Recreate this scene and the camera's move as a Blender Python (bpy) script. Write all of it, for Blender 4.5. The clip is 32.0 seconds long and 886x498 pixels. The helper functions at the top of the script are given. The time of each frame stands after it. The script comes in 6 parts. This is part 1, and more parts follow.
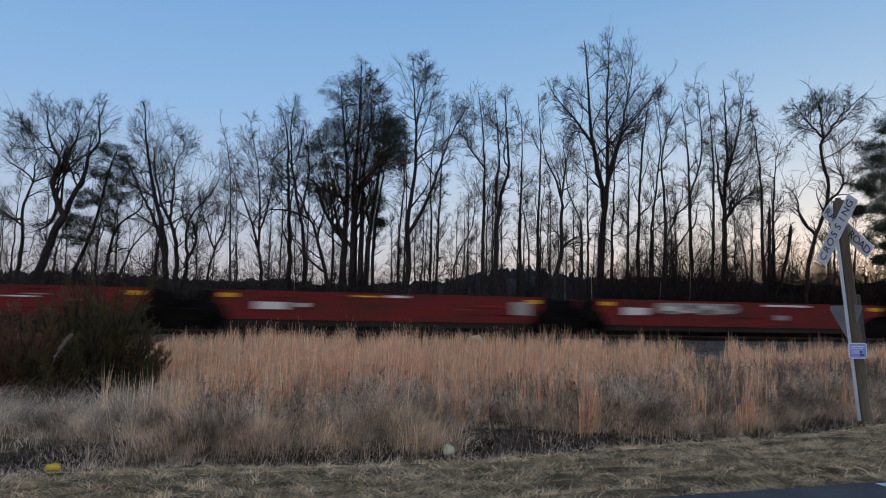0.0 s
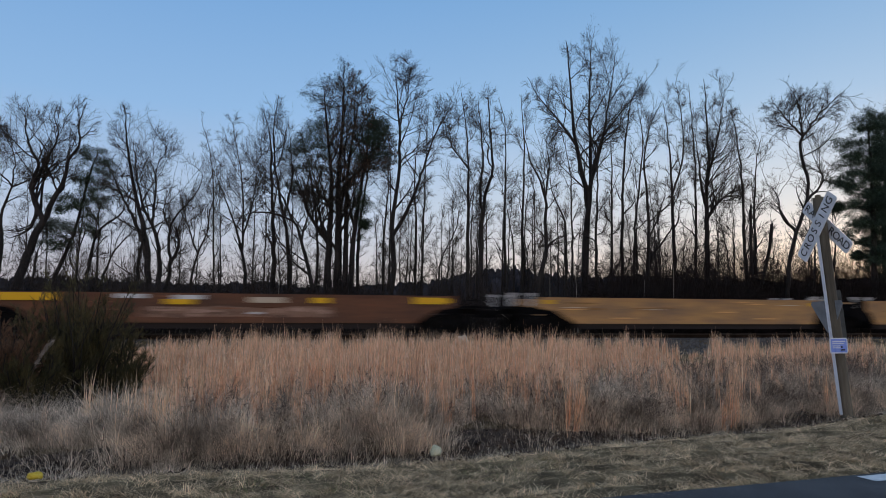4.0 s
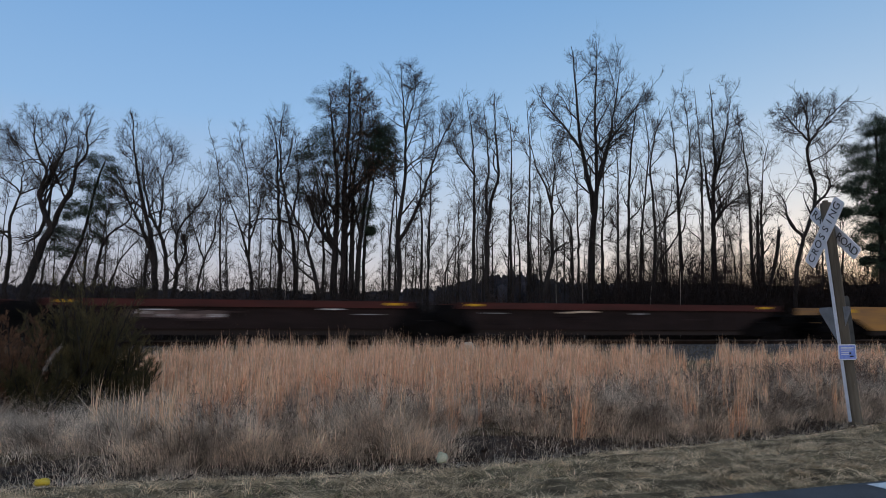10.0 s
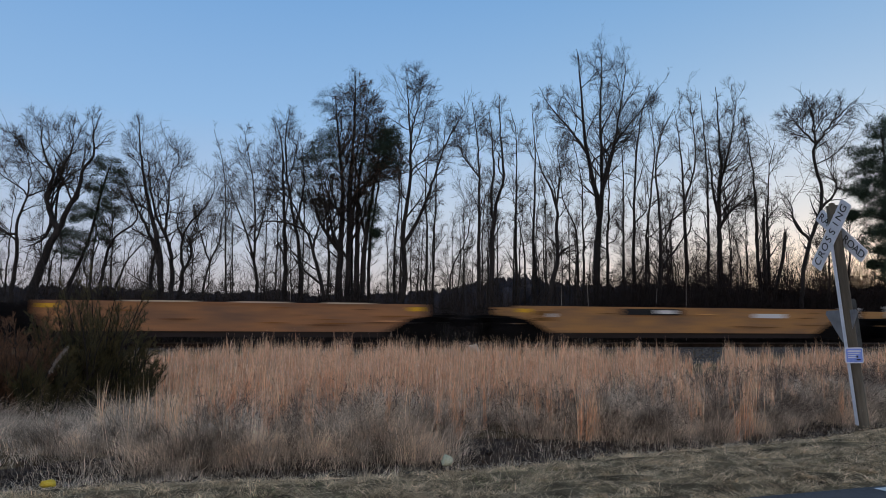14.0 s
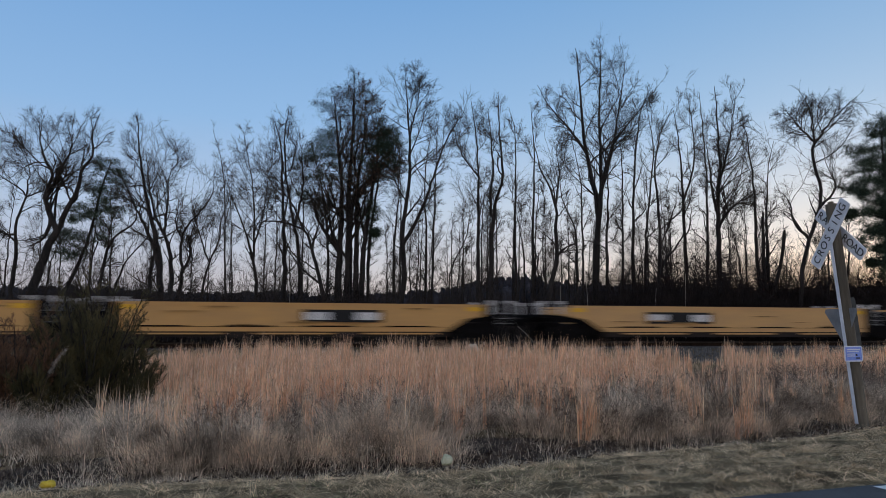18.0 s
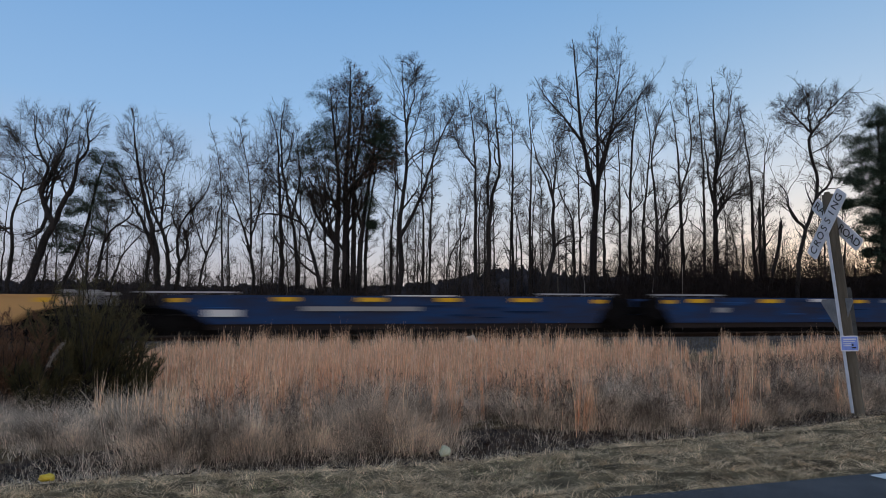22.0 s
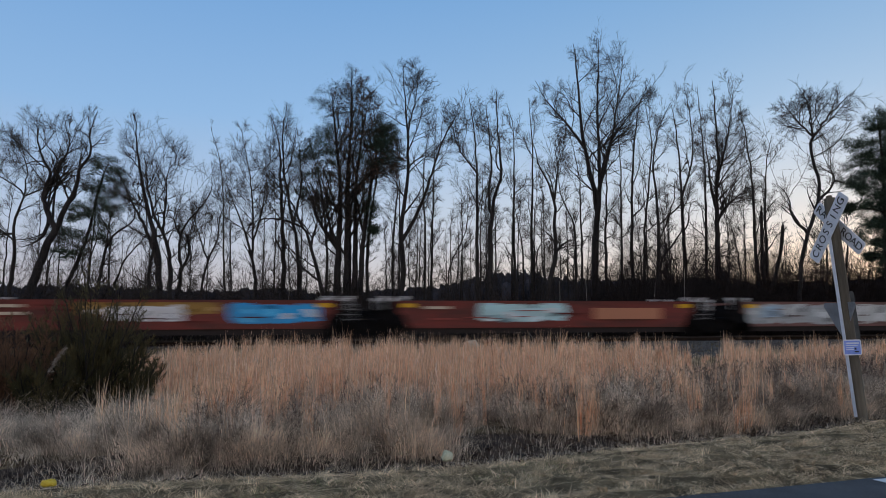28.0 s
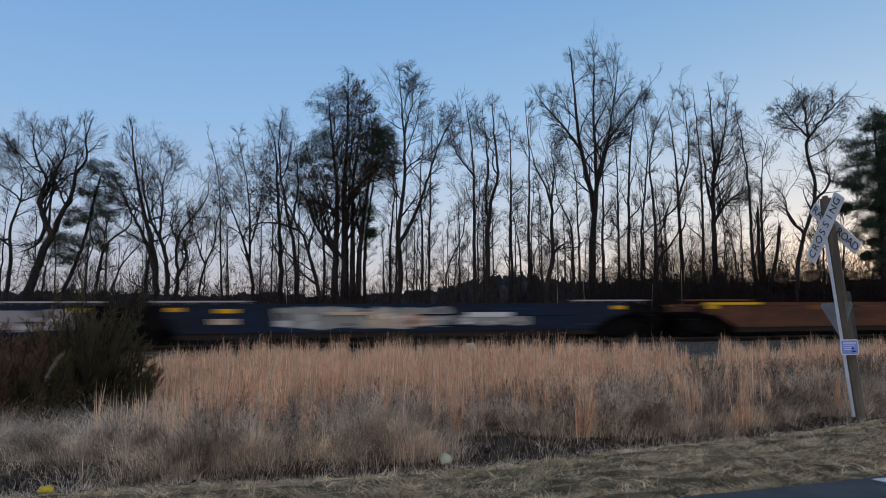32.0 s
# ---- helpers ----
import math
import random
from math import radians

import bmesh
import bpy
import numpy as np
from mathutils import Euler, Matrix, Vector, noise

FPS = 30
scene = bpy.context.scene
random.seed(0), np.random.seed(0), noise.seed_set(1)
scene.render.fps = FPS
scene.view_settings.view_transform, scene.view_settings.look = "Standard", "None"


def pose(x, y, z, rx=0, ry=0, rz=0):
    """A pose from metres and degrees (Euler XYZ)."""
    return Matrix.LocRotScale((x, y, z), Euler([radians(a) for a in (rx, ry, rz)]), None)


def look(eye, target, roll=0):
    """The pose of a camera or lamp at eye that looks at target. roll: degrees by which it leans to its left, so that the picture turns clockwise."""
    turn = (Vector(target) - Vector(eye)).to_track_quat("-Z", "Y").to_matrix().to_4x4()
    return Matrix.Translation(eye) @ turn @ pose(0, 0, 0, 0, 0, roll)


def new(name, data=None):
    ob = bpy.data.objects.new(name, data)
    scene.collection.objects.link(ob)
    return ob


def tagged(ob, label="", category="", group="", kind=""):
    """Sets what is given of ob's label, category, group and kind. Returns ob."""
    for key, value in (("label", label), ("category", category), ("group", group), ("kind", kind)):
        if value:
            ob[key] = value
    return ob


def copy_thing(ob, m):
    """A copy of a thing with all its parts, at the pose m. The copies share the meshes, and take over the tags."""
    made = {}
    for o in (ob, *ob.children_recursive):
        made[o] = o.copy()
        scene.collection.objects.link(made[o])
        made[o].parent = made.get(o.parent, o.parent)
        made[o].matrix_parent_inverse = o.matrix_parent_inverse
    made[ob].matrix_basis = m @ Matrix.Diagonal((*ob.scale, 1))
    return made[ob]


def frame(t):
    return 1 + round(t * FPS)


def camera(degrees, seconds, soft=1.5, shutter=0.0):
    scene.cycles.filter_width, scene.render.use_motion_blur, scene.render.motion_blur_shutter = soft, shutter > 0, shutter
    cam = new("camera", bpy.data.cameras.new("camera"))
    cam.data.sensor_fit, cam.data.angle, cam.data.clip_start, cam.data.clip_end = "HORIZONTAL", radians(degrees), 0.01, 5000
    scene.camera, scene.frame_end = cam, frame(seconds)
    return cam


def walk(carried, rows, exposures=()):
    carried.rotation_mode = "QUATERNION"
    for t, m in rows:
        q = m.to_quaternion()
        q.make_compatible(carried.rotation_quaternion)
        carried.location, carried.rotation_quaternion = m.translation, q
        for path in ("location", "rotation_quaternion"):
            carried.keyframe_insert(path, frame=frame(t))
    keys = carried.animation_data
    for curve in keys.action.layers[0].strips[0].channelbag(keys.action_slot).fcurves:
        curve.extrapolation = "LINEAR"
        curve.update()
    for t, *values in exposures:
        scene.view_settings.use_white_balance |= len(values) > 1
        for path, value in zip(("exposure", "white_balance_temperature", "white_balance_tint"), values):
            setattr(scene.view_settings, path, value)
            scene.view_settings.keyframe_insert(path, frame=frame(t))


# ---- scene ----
EYE = (0.0, 0.0, 1.5)
cam = camera(65, 32.0, soft=0.9, shutter=0.8)
# seconds and the camera's turn in degrees: held in the hand at one place
PATH = [
    (0, 95.48, -1.06, 0.65), (0.5, 95.53, -0.98, 0.16), (1, 95.55, -0.93, -0.21), (1.5, 95.52, -0.73, -0.45), (2, 95.40, -0.55, -0.66),
    (2.5, 95.33, -0.41, -0.75), (3, 95.38, -0.24, -0.76), (3.5, 95.47, -0.25, -0.65), (5.5, 95.77, -0.28, -0.25), (6, 95.82, -0.29, -0.22),
    (6.5, 95.91, -0.29, -0.16), (7, 95.95, -0.25, -0.09), (7.5, 96.01, -0.24, -0.09), (8, 96.01, -0.25, -0.03), (8.5, 96.01, -0.25, -0.03),
    (9, 95.98, -0.32, -0.04), (9.5, 96.01, -0.25, -0.03), (10, 96.08, -0.25, -0.03), (10.5, 96.15, -0.24, 0.02), (11, 96.18, -0.21, 0.11),
    (11.5, 96.21, -0.24, 0.19), (12, 96.25, -0.23, 0.29), (12.5, 96.25, -0.26, 0.38), (13, 96.28, -0.28, 0.38), (13.5, 96.28, -0.34, 0.38),
    (14, 96.28, -0.34, 0.38), (14.5, 96.29, -0.34, 0.39), (16.5, 96.18, -0.25, 0.39), (17, 96.21, -0.21, 0.34), (17.5, 96.25, -0.22, 0.33),
    (18, 96.24, -0.19, 0.34), (18.5, 96.20, -0.10, 0.39), (19, 96.08, -0.05, 0.45), (19.5, 95.88, 0.03, 0.56), (20, 95.68, -0.03, 0.63),
    (20.5, 95.58, -0.02, 0.60), (21, 95.54, 0.03, 0.46), (21.5, 95.55, 0.04, 0.26), (22, 95.58, 0.09, 0.14), (22.5, 95.58, 0.17, 0.01),
    (23, 95.64, 0.17, -0.11), (23.5, 95.71, 0.19, -0.16), (24, 95.77, 0.17, -0.19), (24.5, 95.87, 0.21, -0.20), (25, 95.93, 0.21, -0.20),
    (25.5, 95.97, 0.28, -0.18), (27.5, 95.89, 0.19, 0.27), (28, 95.95, 0.19, 0.29), (28.5, 96.09, 0.24, 0.27), (29, 96.22, 0.27, 0.24),
    (29.5, 96.39, 0.37, 0.24), (30, 96.44, 0.37, 0.24), (30.5, 96.44, 0.50, 0.25), (31, 96.38, 0.48, 0.20), (31.5, 96.25, 0.57, 0.15),
    (32, 96.18, 0.61, 0.11),
]
walk(cam, [(t, pose(*EYE, a, b, c)) for t, a, b, c in PATH], exposures=[(0, 0.0), (32, 0.0)])

# ---- light: clear sky just after sunset, the glow low behind the wood ----
world = bpy.data.worlds.new("dusk_sky")
scene.world = world
world.use_nodes = True
wn, wl = world.node_tree.nodes, world.node_tree.links
sky = wn.new("ShaderNodeTexSky")
sky.sky_type = "NISHITA"
sky.sun_disc = False
sky.sun_elevation = radians(3.0)
sky.sun_rotation = radians(34)
sky.altitude = 100
sky.air_density, sky.dust_density, sky.ozone_density = 1.0, 0.5, 3.0


def math_node(op, a, b):
    n = wn.new("ShaderNodeMath")
    n.operation = op
    for i, v in enumerate((a, b)):
        if isinstance(v, (int, float)):
            n.inputs[i].default_value = v
        else:
            wl.new(v, n.inputs[i])
    return n.outputs[0]


# the clear dome after sunset: pale at the skyline, deep blue overhead, rosy towards the sunset
spot = wn.new("ShaderNodeTexCoord")
axes = wn.new("ShaderNodeSeparateXYZ")
wl.new(spot.outputs["Generated"], axes.inputs[0])
dome = wn.new("ShaderNodeValToRGB")
stops = ((0.0, (0.44, 0.40, 0.46)), (0.06, (0.47, 0.45, 0.53)), (0.16, (0.41, 0.50, 0.655)), (0.28, (0.263, 0.44, 0.70)), (0.45, (0.167, 0.345, 0.635)), (1.0, (0.23, 0.36, 0.56)))
while len(dome.color_ramp.elements) < len(stops):
    dome.color_ramp.elements.new(0.5)
for e, (at, col) in zip(dome.color_ramp.elements, stops):
    e.position, e.color = at, (*col, 1)
wl.new(axes.outputs["Z"], dome.inputs["Fac"])
toward = math_node("MAXIMUM", math_node("ADD", math_node("MULTIPLY", axes.outputs["X"], math.sin(radians(34))), math_node("MULTIPLY", axes.outputs["Y"], math.cos(radians(34)))), 0.0)
glow = math_node("MULTIPLY", math_node("POWER", toward, 5.0), math_node("POWER", math_node("SUBTRACT", 1.0, math_node("MINIMUM", math_node("ABSOLUTE", axes.outputs["Z"], 0.0), 1.0)), 5.0))
warm = wn.new("ShaderNodeMix")
warm.data_type = "RGBA"
warm.blend_type = "ADD"
warm.inputs[7].default_value = (0.42, 0.23, 0.09, 1)
wl.new(glow, warm.inputs["Factor"])
mellow = wn.new("ShaderNodeMix")
mellow.data_type = "RGBA"
mellow.blend_type = "MULTIPLY"
mellow.inputs[7].default_value = (1.0, 1.0, 0.90, 1)
wl.new(math_node("POWER", toward, 5.0), mellow.inputs["Factor"])
wl.new(dome.outputs["Color"], mellow.inputs[6])
wl.new(mellow.outputs[2], warm.inputs[6])
# the rosy belt of the eastern sky, opposite the sunset
belt = wn.new("ShaderNodeMix")
belt.data_type = "RGBA"
belt.blend_type = "ADD"
belt.inputs[7].default_value = (0.95, 0.66, 0.44, 1)
east = math_node("MULTIPLY", math_node("MAXIMUM", math_node("MULTIPLY", axes.outputs["Y"], -1.0), 0.0), math_node("POWER", math_node("SUBTRACT", 1.0, math_node("ABSOLUTE", axes.outputs["Z"], 0.0)), 1.0))
wl.new(east, belt.inputs["Factor"])
wl.new(warm.outputs[2], belt.inputs[6])
both = wn.new("ShaderNodeMix")
both.data_type = "RGBA"
both.blend_type = "ADD"
both.inputs["Factor"].default_value = 0.045
wl.new(belt.outputs[2], both.inputs[6])
wl.new(sky.outputs["Color"], both.inputs[7])
wn["Background"].inputs["Strength"].default_value = 1.0
wl.new(both.outputs[2], wn["Background"].inputs["Color"])
sun = new("sun", bpy.data.lights.new("sun", "SUN"))
sun.data.energy, sun.data.angle, sun.data.color = 0.12, radians(40), (1.0, 0.78, 0.62)
sun.matrix_world = look((28, 40, 12), (0, 0, 0))

# ---- materials ----
def mat(name, low, high, scale=4.0, rough=0.8, metal=0.0, bump=0.3, fine=60.0, island=0.0, thing=0.0, stretch=(1, 1, 1), spec=0.3, sheer=0.0, span=(0.5, 0.9)):
    """Two colours mixed by noise at two scales, with bump; island and thing vary the brightness piece by piece."""
    m = bpy.data.materials.new(name)
    m.use_nodes = True
    n, l = m.node_tree.nodes, m.node_tree.links
    b = n["Principled BSDF"]
    b.inputs["Roughness"].default_value, b.inputs["Metallic"].default_value = rough, metal
    b.inputs["Specular IOR Level"].default_value = spec
    co, mp = n.new("ShaderNodeTexCoord"), n.new("ShaderNodeMapping")
    mp.inputs["Scale"].default_value = stretch
    l.new(co.outputs["Object"], mp.inputs["Vector"])
    big, small = n.new("ShaderNodeTexNoise"), n.new("ShaderNodeTexNoise")
    big.inputs["Scale"].default_value, big.inputs["Detail"].default_value = scale, 5
    small.inputs["Scale"].default_value, small.inputs["Detail"].default_value = fine, 3
    for t in (big, small):
        l.new(mp.outputs["Vector"], t.inputs["Vector"])
    add = n.new("ShaderNodeMath")
    add.operation = "MULTIPLY_ADD"
    add.inputs[1].default_value = 0.4
    l.new(small.outputs["Fac"], add.inputs[0])
    l.new(big.outputs["Fac"], add.inputs[2])
    rng = n.new("ShaderNodeMapRange")
    rng.inputs["From Min"].default_value, rng.inputs["From Max"].default_value = span
    l.new(add.outputs["Value"], rng.inputs["Value"])
    mix = n.new("ShaderNodeMix")
    mix.data_type = "RGBA"
    mix.inputs[6].default_value, mix.inputs[7].default_value = (*low, 1), (*high, 1)
    l.new(rng.outputs["Result"], mix.inputs["Factor"])
    colour = mix.outputs[2]
    for amount, node, socket in ((island, "ShaderNodeNewGeometry", "Random Per Island"), (thing, "ShaderNodeObjectInfo", "Random")):
        if amount:
            src, hsv, val = n.new(node), n.new("ShaderNodeHueSaturation"), n.new("ShaderNodeMapRange")
            val.inputs["To Min"].default_value, val.inputs["To Max"].default_value = 1 - amount, 1 + amount
            l.new(src.outputs[socket], val.inputs["Value"])
            l.new(val.outputs["Result"], hsv.inputs["Value"])
            l.new(colour, hsv.inputs["Color"])
            colour = hsv.outputs["Color"]
    l.new(colour, b.inputs["Base Color"])
    if bump:
        bp = n.new("ShaderNodeBump")
        bp.inputs["Strength"].default_value, bp.inputs["Distance"].default_value = bump, 0.02
        l.new(small.outputs["Fac"], bp.inputs["Height"])
        l.new(bp.outputs["Normal"], b.inputs["Normal"])
    if sheer:
        tr, mx = n.new("ShaderNodeBsdfTranslucent"), n.new("ShaderNodeMixShader")
        mx.inputs["Fac"].default_value = sheer
        l.new(colour, tr.inputs["Color"])
        l.new(b.outputs["BSDF"], mx.inputs[1])
        l.new(tr.outputs["BSDF"], mx.inputs[2])
        l.new(mx.outputs["Shader"], n["Material Output"].inputs["Surface"])
    return m


BARK = mat("bark", (0.011, 0.009, 0.008), (0.034, 0.028, 0.024), 3, 0.9, bump=0.6, fine=30, stretch=(1, 1, 0.25))
TWIG = mat("twig", (0.020, 0.015, 0.012), (0.05, 0.038, 0.030), 2, 0.85, bump=0, island=0.3)
BRUSH = mat("brush", (0.010, 0.008, 0.007), (0.030, 0.021, 0.018), 1.2, 0.9, bump=0, island=0.4, spec=0.1)
# brush of the far rise, with distance haze put into the colour: greyer, bluer
HAZY_BRUSH = mat("hazy_brush", (0.022, 0.022, 0.026), (0.048, 0.046, 0.052), 0.2, 0.95, bump=0, fine=2, island=0.3, spec=0.0)
WEED = mat("dead_weed", (0.075, 0.048, 0.035), (0.22, 0.15, 0.11), 2.0, 0.85, bump=0, island=0.4, sheer=0.1)
PALE_BARK = mat("pale_bark", (0.14, 0.12, 0.10), (0.28, 0.25, 0.21), 3, 0.9, bump=0.4)
NEEDLE = mat("needle", (0.015, 0.029, 0.018), (0.038, 0.060, 0.032), 1.5, 0.7, bump=0, island=0.4)
DEAD_LEAF = mat("dead_leaf", (0.07, 0.04, 0.025), (0.14, 0.075, 0.045), 1.5, 0.8, bump=0, island=0.4)
CEDAR = mat("cedar_spray", (0.034, 0.034, 0.012), (0.11, 0.084, 0.030), 2.0, 0.75, bump=0, island=0.45)
CEDAR_BROWN = mat("cedar_brown", (0.075, 0.040, 0.022), (0.20, 0.105, 0.055), 2.0, 0.8, bump=0, island=0.45)
SEDGE = mat("sedge", (0.68, 0.352, 0.195), (1.0, 0.665, 0.41), 5.0, 0.75, bump=0, island=0.4, fine=14, sheer=0.35, span=(0.56, 0.84))
DRY = mat("dry_grass", (0.38, 0.255, 0.14), (1.0, 0.72, 0.43), 4.0, 0.8, bump=0, island=0.5, fine=14, sheer=0.2, span=(0.54, 0.86))
STALK = mat("sedge_stalk", (0.76, 0.45, 0.245), (1.0, 0.76, 0.50), 4.0, 0.75, bump=0, island=0.3, fine=10, sheer=0.3)
SEDGE_TIP = mat("sedge_tip", (0.62, 0.40, 0.27), (0.98, 0.72, 0.52), 4.0, 0.8, bump=0, island=0.35, fine=6, sheer=0.3)
GREY_GRASS = mat("grey_grass", (0.20, 0.148, 0.104), (1.0, 0.79, 0.58), 2.4, 0.85, bump=0, island=0.45, fine=14, sheer=0.2, span=(0.56, 0.82))
LITTER_LEAF = mat("leaf_litter", (0.030, 0.019, 0.013), (0.11, 0.07, 0.045), 5, 0.9, bump=0.5, island=0.5, fine=40)
GREEN_GRASS = mat("green_grass", (0.17, 0.18, 0.07), (0.32, 0.31, 0.13), 1.2, 0.75, bump=0, island=0.4, fine=8, sheer=0.2)
SOIL = mat("soil", (0.06, 0.042, 0.026), (0.24, 0.175, 0.10), 2.6, 1.0, bump=1.0, fine=60, spec=0.0)
ASPHALT = mat("asphalt", (0.045, 0.045, 0.048), (0.075, 0.075, 0.078), 2.0, 0.85, bump=0.6, fine=220)
WHITE_LINE = mat("white_line", (0.5, 0.5, 0.5), (0.75, 0.75, 0.73), 9, 0.7, bump=0.3, fine=120)
BALLAST = mat("ballast", (0.035, 0.031, 0.027), (0.17, 0.15, 0.13), 9, 0.9, bump=1.0, fine=30, island=0.45)
TIE = mat("tie", (0.014, 0.011, 0.010), (0.04, 0.032, 0.026), 3, 0.9, bump=0.6, fine=40, thing=0.3)
RAIL = mat("rail", (0.014, 0.010, 0.008), (0.035, 0.024, 0.018), 3, 0.85, 0.0, bump=0.2, spec=0.1)
RAIL_HEAD = mat("rail_head", (0.03, 0.025, 0.022), (0.06, 0.05, 0.045), 3, 0.6, 0.3, bump=0)
# near-black iron: deep shade under and between the cars is in the colour
SHADED_IRON = mat("shaded_iron", (0.004, 0.004, 0.004), (0.011, 0.010, 0.010), 4, 0.85, 0.0, bump=0.3, spec=0.05)
GREY_STEEL = mat("grey_steel", (0.25, 0.25, 0.26), (0.45, 0.45, 0.46), 6, 0.5, 0.4, bump=0.1)
POST_WOOD = mat("post_wood", (0.075, 0.064, 0.047), (0.155, 0.133, 0.098), 4, 0.9, bump=0.6, fine=25, stretch=(1, 1, 0.15))
SIGN_WHITE = mat("sign_white", (0.55, 0.57, 0.6), (0.72, 0.74, 0.78), 5, 0.5, bump=0.05)
SIGN_BLACK = mat("sign_black", (0.012, 0.012, 0.014), (0.03, 0.03, 0.03), 20, 0.6, bump=0)
SIGN_BLUE = mat("sign_blue", (0.16, 0.24, 0.62), (0.24, 0.34, 0.75), 20, 0.5, bump=0)
SIGN_BACK = mat("sign_back", (0.15, 0.155, 0.16), (0.25, 0.255, 0.26), 6, 0.6, 0.2, bump=0.1)
DARK_PLATE = mat("dark_plate", (0.04, 0.042, 0.04), (0.08, 0.084, 0.08), 6, 0.7, bump=0.1)
LITTER = mat("yellow_plastic", (0.50, 0.32, 0.015), (0.68, 0.47, 0.04), 12, 0.45, bump=0.2)
PLUME = mat("plume", (0.22, 0.18, 0.145), (0.36, 0.31, 0.25), 3, 0.9, bump=0, island=0.3, sheer=0.2)
CREAM_STONE = mat("cream_stone", (0.46, 0.37, 0.26), (0.72, 0.60, 0.45), 6, 0.9, bump=0.4)
PALE_STONE = mat("pale_stone", (0.34, 0.34, 0.22), (0.55, 0.54, 0.38), 9, 0.9, bump=0.5)

_paints = {}


def paint(rgb, dirt=0.6):
    """Weathered car paint of one colour, clouded and streaked with brown rail dust."""
    key = (*rgb, dirt)
    if key not in _paints:
        mean = sum(rgb) / 3
        dark = tuple(c * (1 - dirt) + d * mean * dirt for c, d in zip(rgb, (0.55, 0.40, 0.32)))
        _paints[key] = mat("car_paint", dark, rgb, 1.5, 0.75, bump=0.08, fine=7, stretch=(0.4, 1, 1.5), spec=0.12)
    return _paints[key]


# ---- mesh helpers ----
def part(name, bm, material, parent, label=""):
    me = bpy.data.meshes.new(name)
    bm.to_mesh(me)
    bm.free()
    me.materials.append(material)
    return share(name, me, parent, label)


def share(name, me, parent=None, label="", m=None):
    ob = new(name, me)
    ob.parent = parent
    if m is not None:
        ob.matrix_basis = m
    if label:
        ob["label"] = label
    return ob


def box(bm, x0, x1, y0, y1, z0, z1, m=None):
    vs = [bm.verts.new((x, y, z)) for x in (x0, x1) for y in (y0, y1) for z in (z0, z1)]
    for f in ((0, 1, 3, 2), (4, 6, 7, 5), (0, 4, 5, 1), (2, 3, 7, 6), (0, 2, 6, 4), (1, 5, 7, 3)):
        bm.faces.new([vs[i] for i in f])
    if m is not None:
        bmesh.ops.transform(bm, matrix=m, verts=vs)
    return vs


def plate(bm, pts, y0, y1):
    """A flat plate: an outline in x and z, from y0 to y1."""
    a, b = ([bm.verts.new((x, y, z)) for x, z in pts] for y in (y0, y1))
    bm.faces.new(a)
    bm.faces.new(b[::-1])
    for i in range(len(pts)):
        j = (i + 1) % len(pts)
        bm.faces.new((a[j], a[i], b[i], b[j]))


def rod(bm, r, length, m, seg=12, r2=None):
    bmesh.ops.create_cone(bm, cap_ends=True, segments=seg, radius1=r, radius2=r if r2 is None else r2, depth=length, matrix=m)


def np_mesh(name, v, f, material):
    """A mesh from arrays of corners and of equal-sided faces."""
    me = bpy.data.meshes.new(name)
    f = np.asarray(f, dtype=np.int32)
    me.vertices.add(len(v))
    me.vertices.foreach_set("co", np.asarray(v, dtype=np.float32).ravel())
    me.loops.add(f.size)
    me.loops.foreach_set("vertex_index", f.ravel())
    me.polygons.add(len(f))
    me.polygons.foreach_set("loop_start", np.arange(len(f), dtype=np.int32) * f.shape[1])
    me.update(calc_edges=True)
    me.materials.append(material)
    return me


def unit(v):
    return v / np.maximum(np.linalg.norm(v, axis=-1, keepdims=True), 1e-9)


# ---- branches in arrays ----
def grow(rng, start, way, length, radius, count, wander, up, taper):
    """Branches that wander from their starts: points and radii."""
    pts, d = [start], unit(way)
    for _ in range(count - 1):
        d = unit(d + rng.normal(0, wander, d.shape) + np.array((0, 0, up)))
        pts.append(pts[-1] + d * (length / (count - 1))[:, None])
    t = np.linspace(0, 1, count)[None]
    return np.stack(pts, 1), radius[:, None] * (1 - (1 - taper) * t)


def spawn(rng, p, r, each, u0, u1, angle, ratio, thin, flat=0.0, fade=0.75):
    """Children along branches: start, way, length and radius of each."""
    n, c = p.shape[:2]
    u = u0 + (u1 - u0) * (np.arange(each)[None] + rng.random((n, each))) / each
    k = np.minimum((u * (c - 1)).astype(int), c - 2)
    w = (u * (c - 1) - k)[..., None]
    i = np.arange(n)[:, None]
    a, b = p[i, k], p[i, k + 1]
    at = (a * (1 - w) + b * w).reshape(-1, 3)
    d = unit(b - a).reshape(-1, 3)
    side = rng.normal(0, 1, d.shape)
    side[:, 2] *= 1 - flat
    side = unit(side - d * (side * d).sum(1, keepdims=True))
    ang = np.radians(rng.normal(angle, angle * 0.22, len(d)))[:, None]
    total = np.linalg.norm(np.diff(p, axis=1), axis=2).sum(1)[:, None]
    ln = (total * ratio * (1.08 - fade * u) * rng.uniform(0.6, 1.25, u.shape)).reshape(-1)
    rr = (r[i, k] * thin * rng.uniform(0.7, 1.1, u.shape)).reshape(-1)
    return at, d * np.cos(ang) + side * np.sin(ang), ln, rr


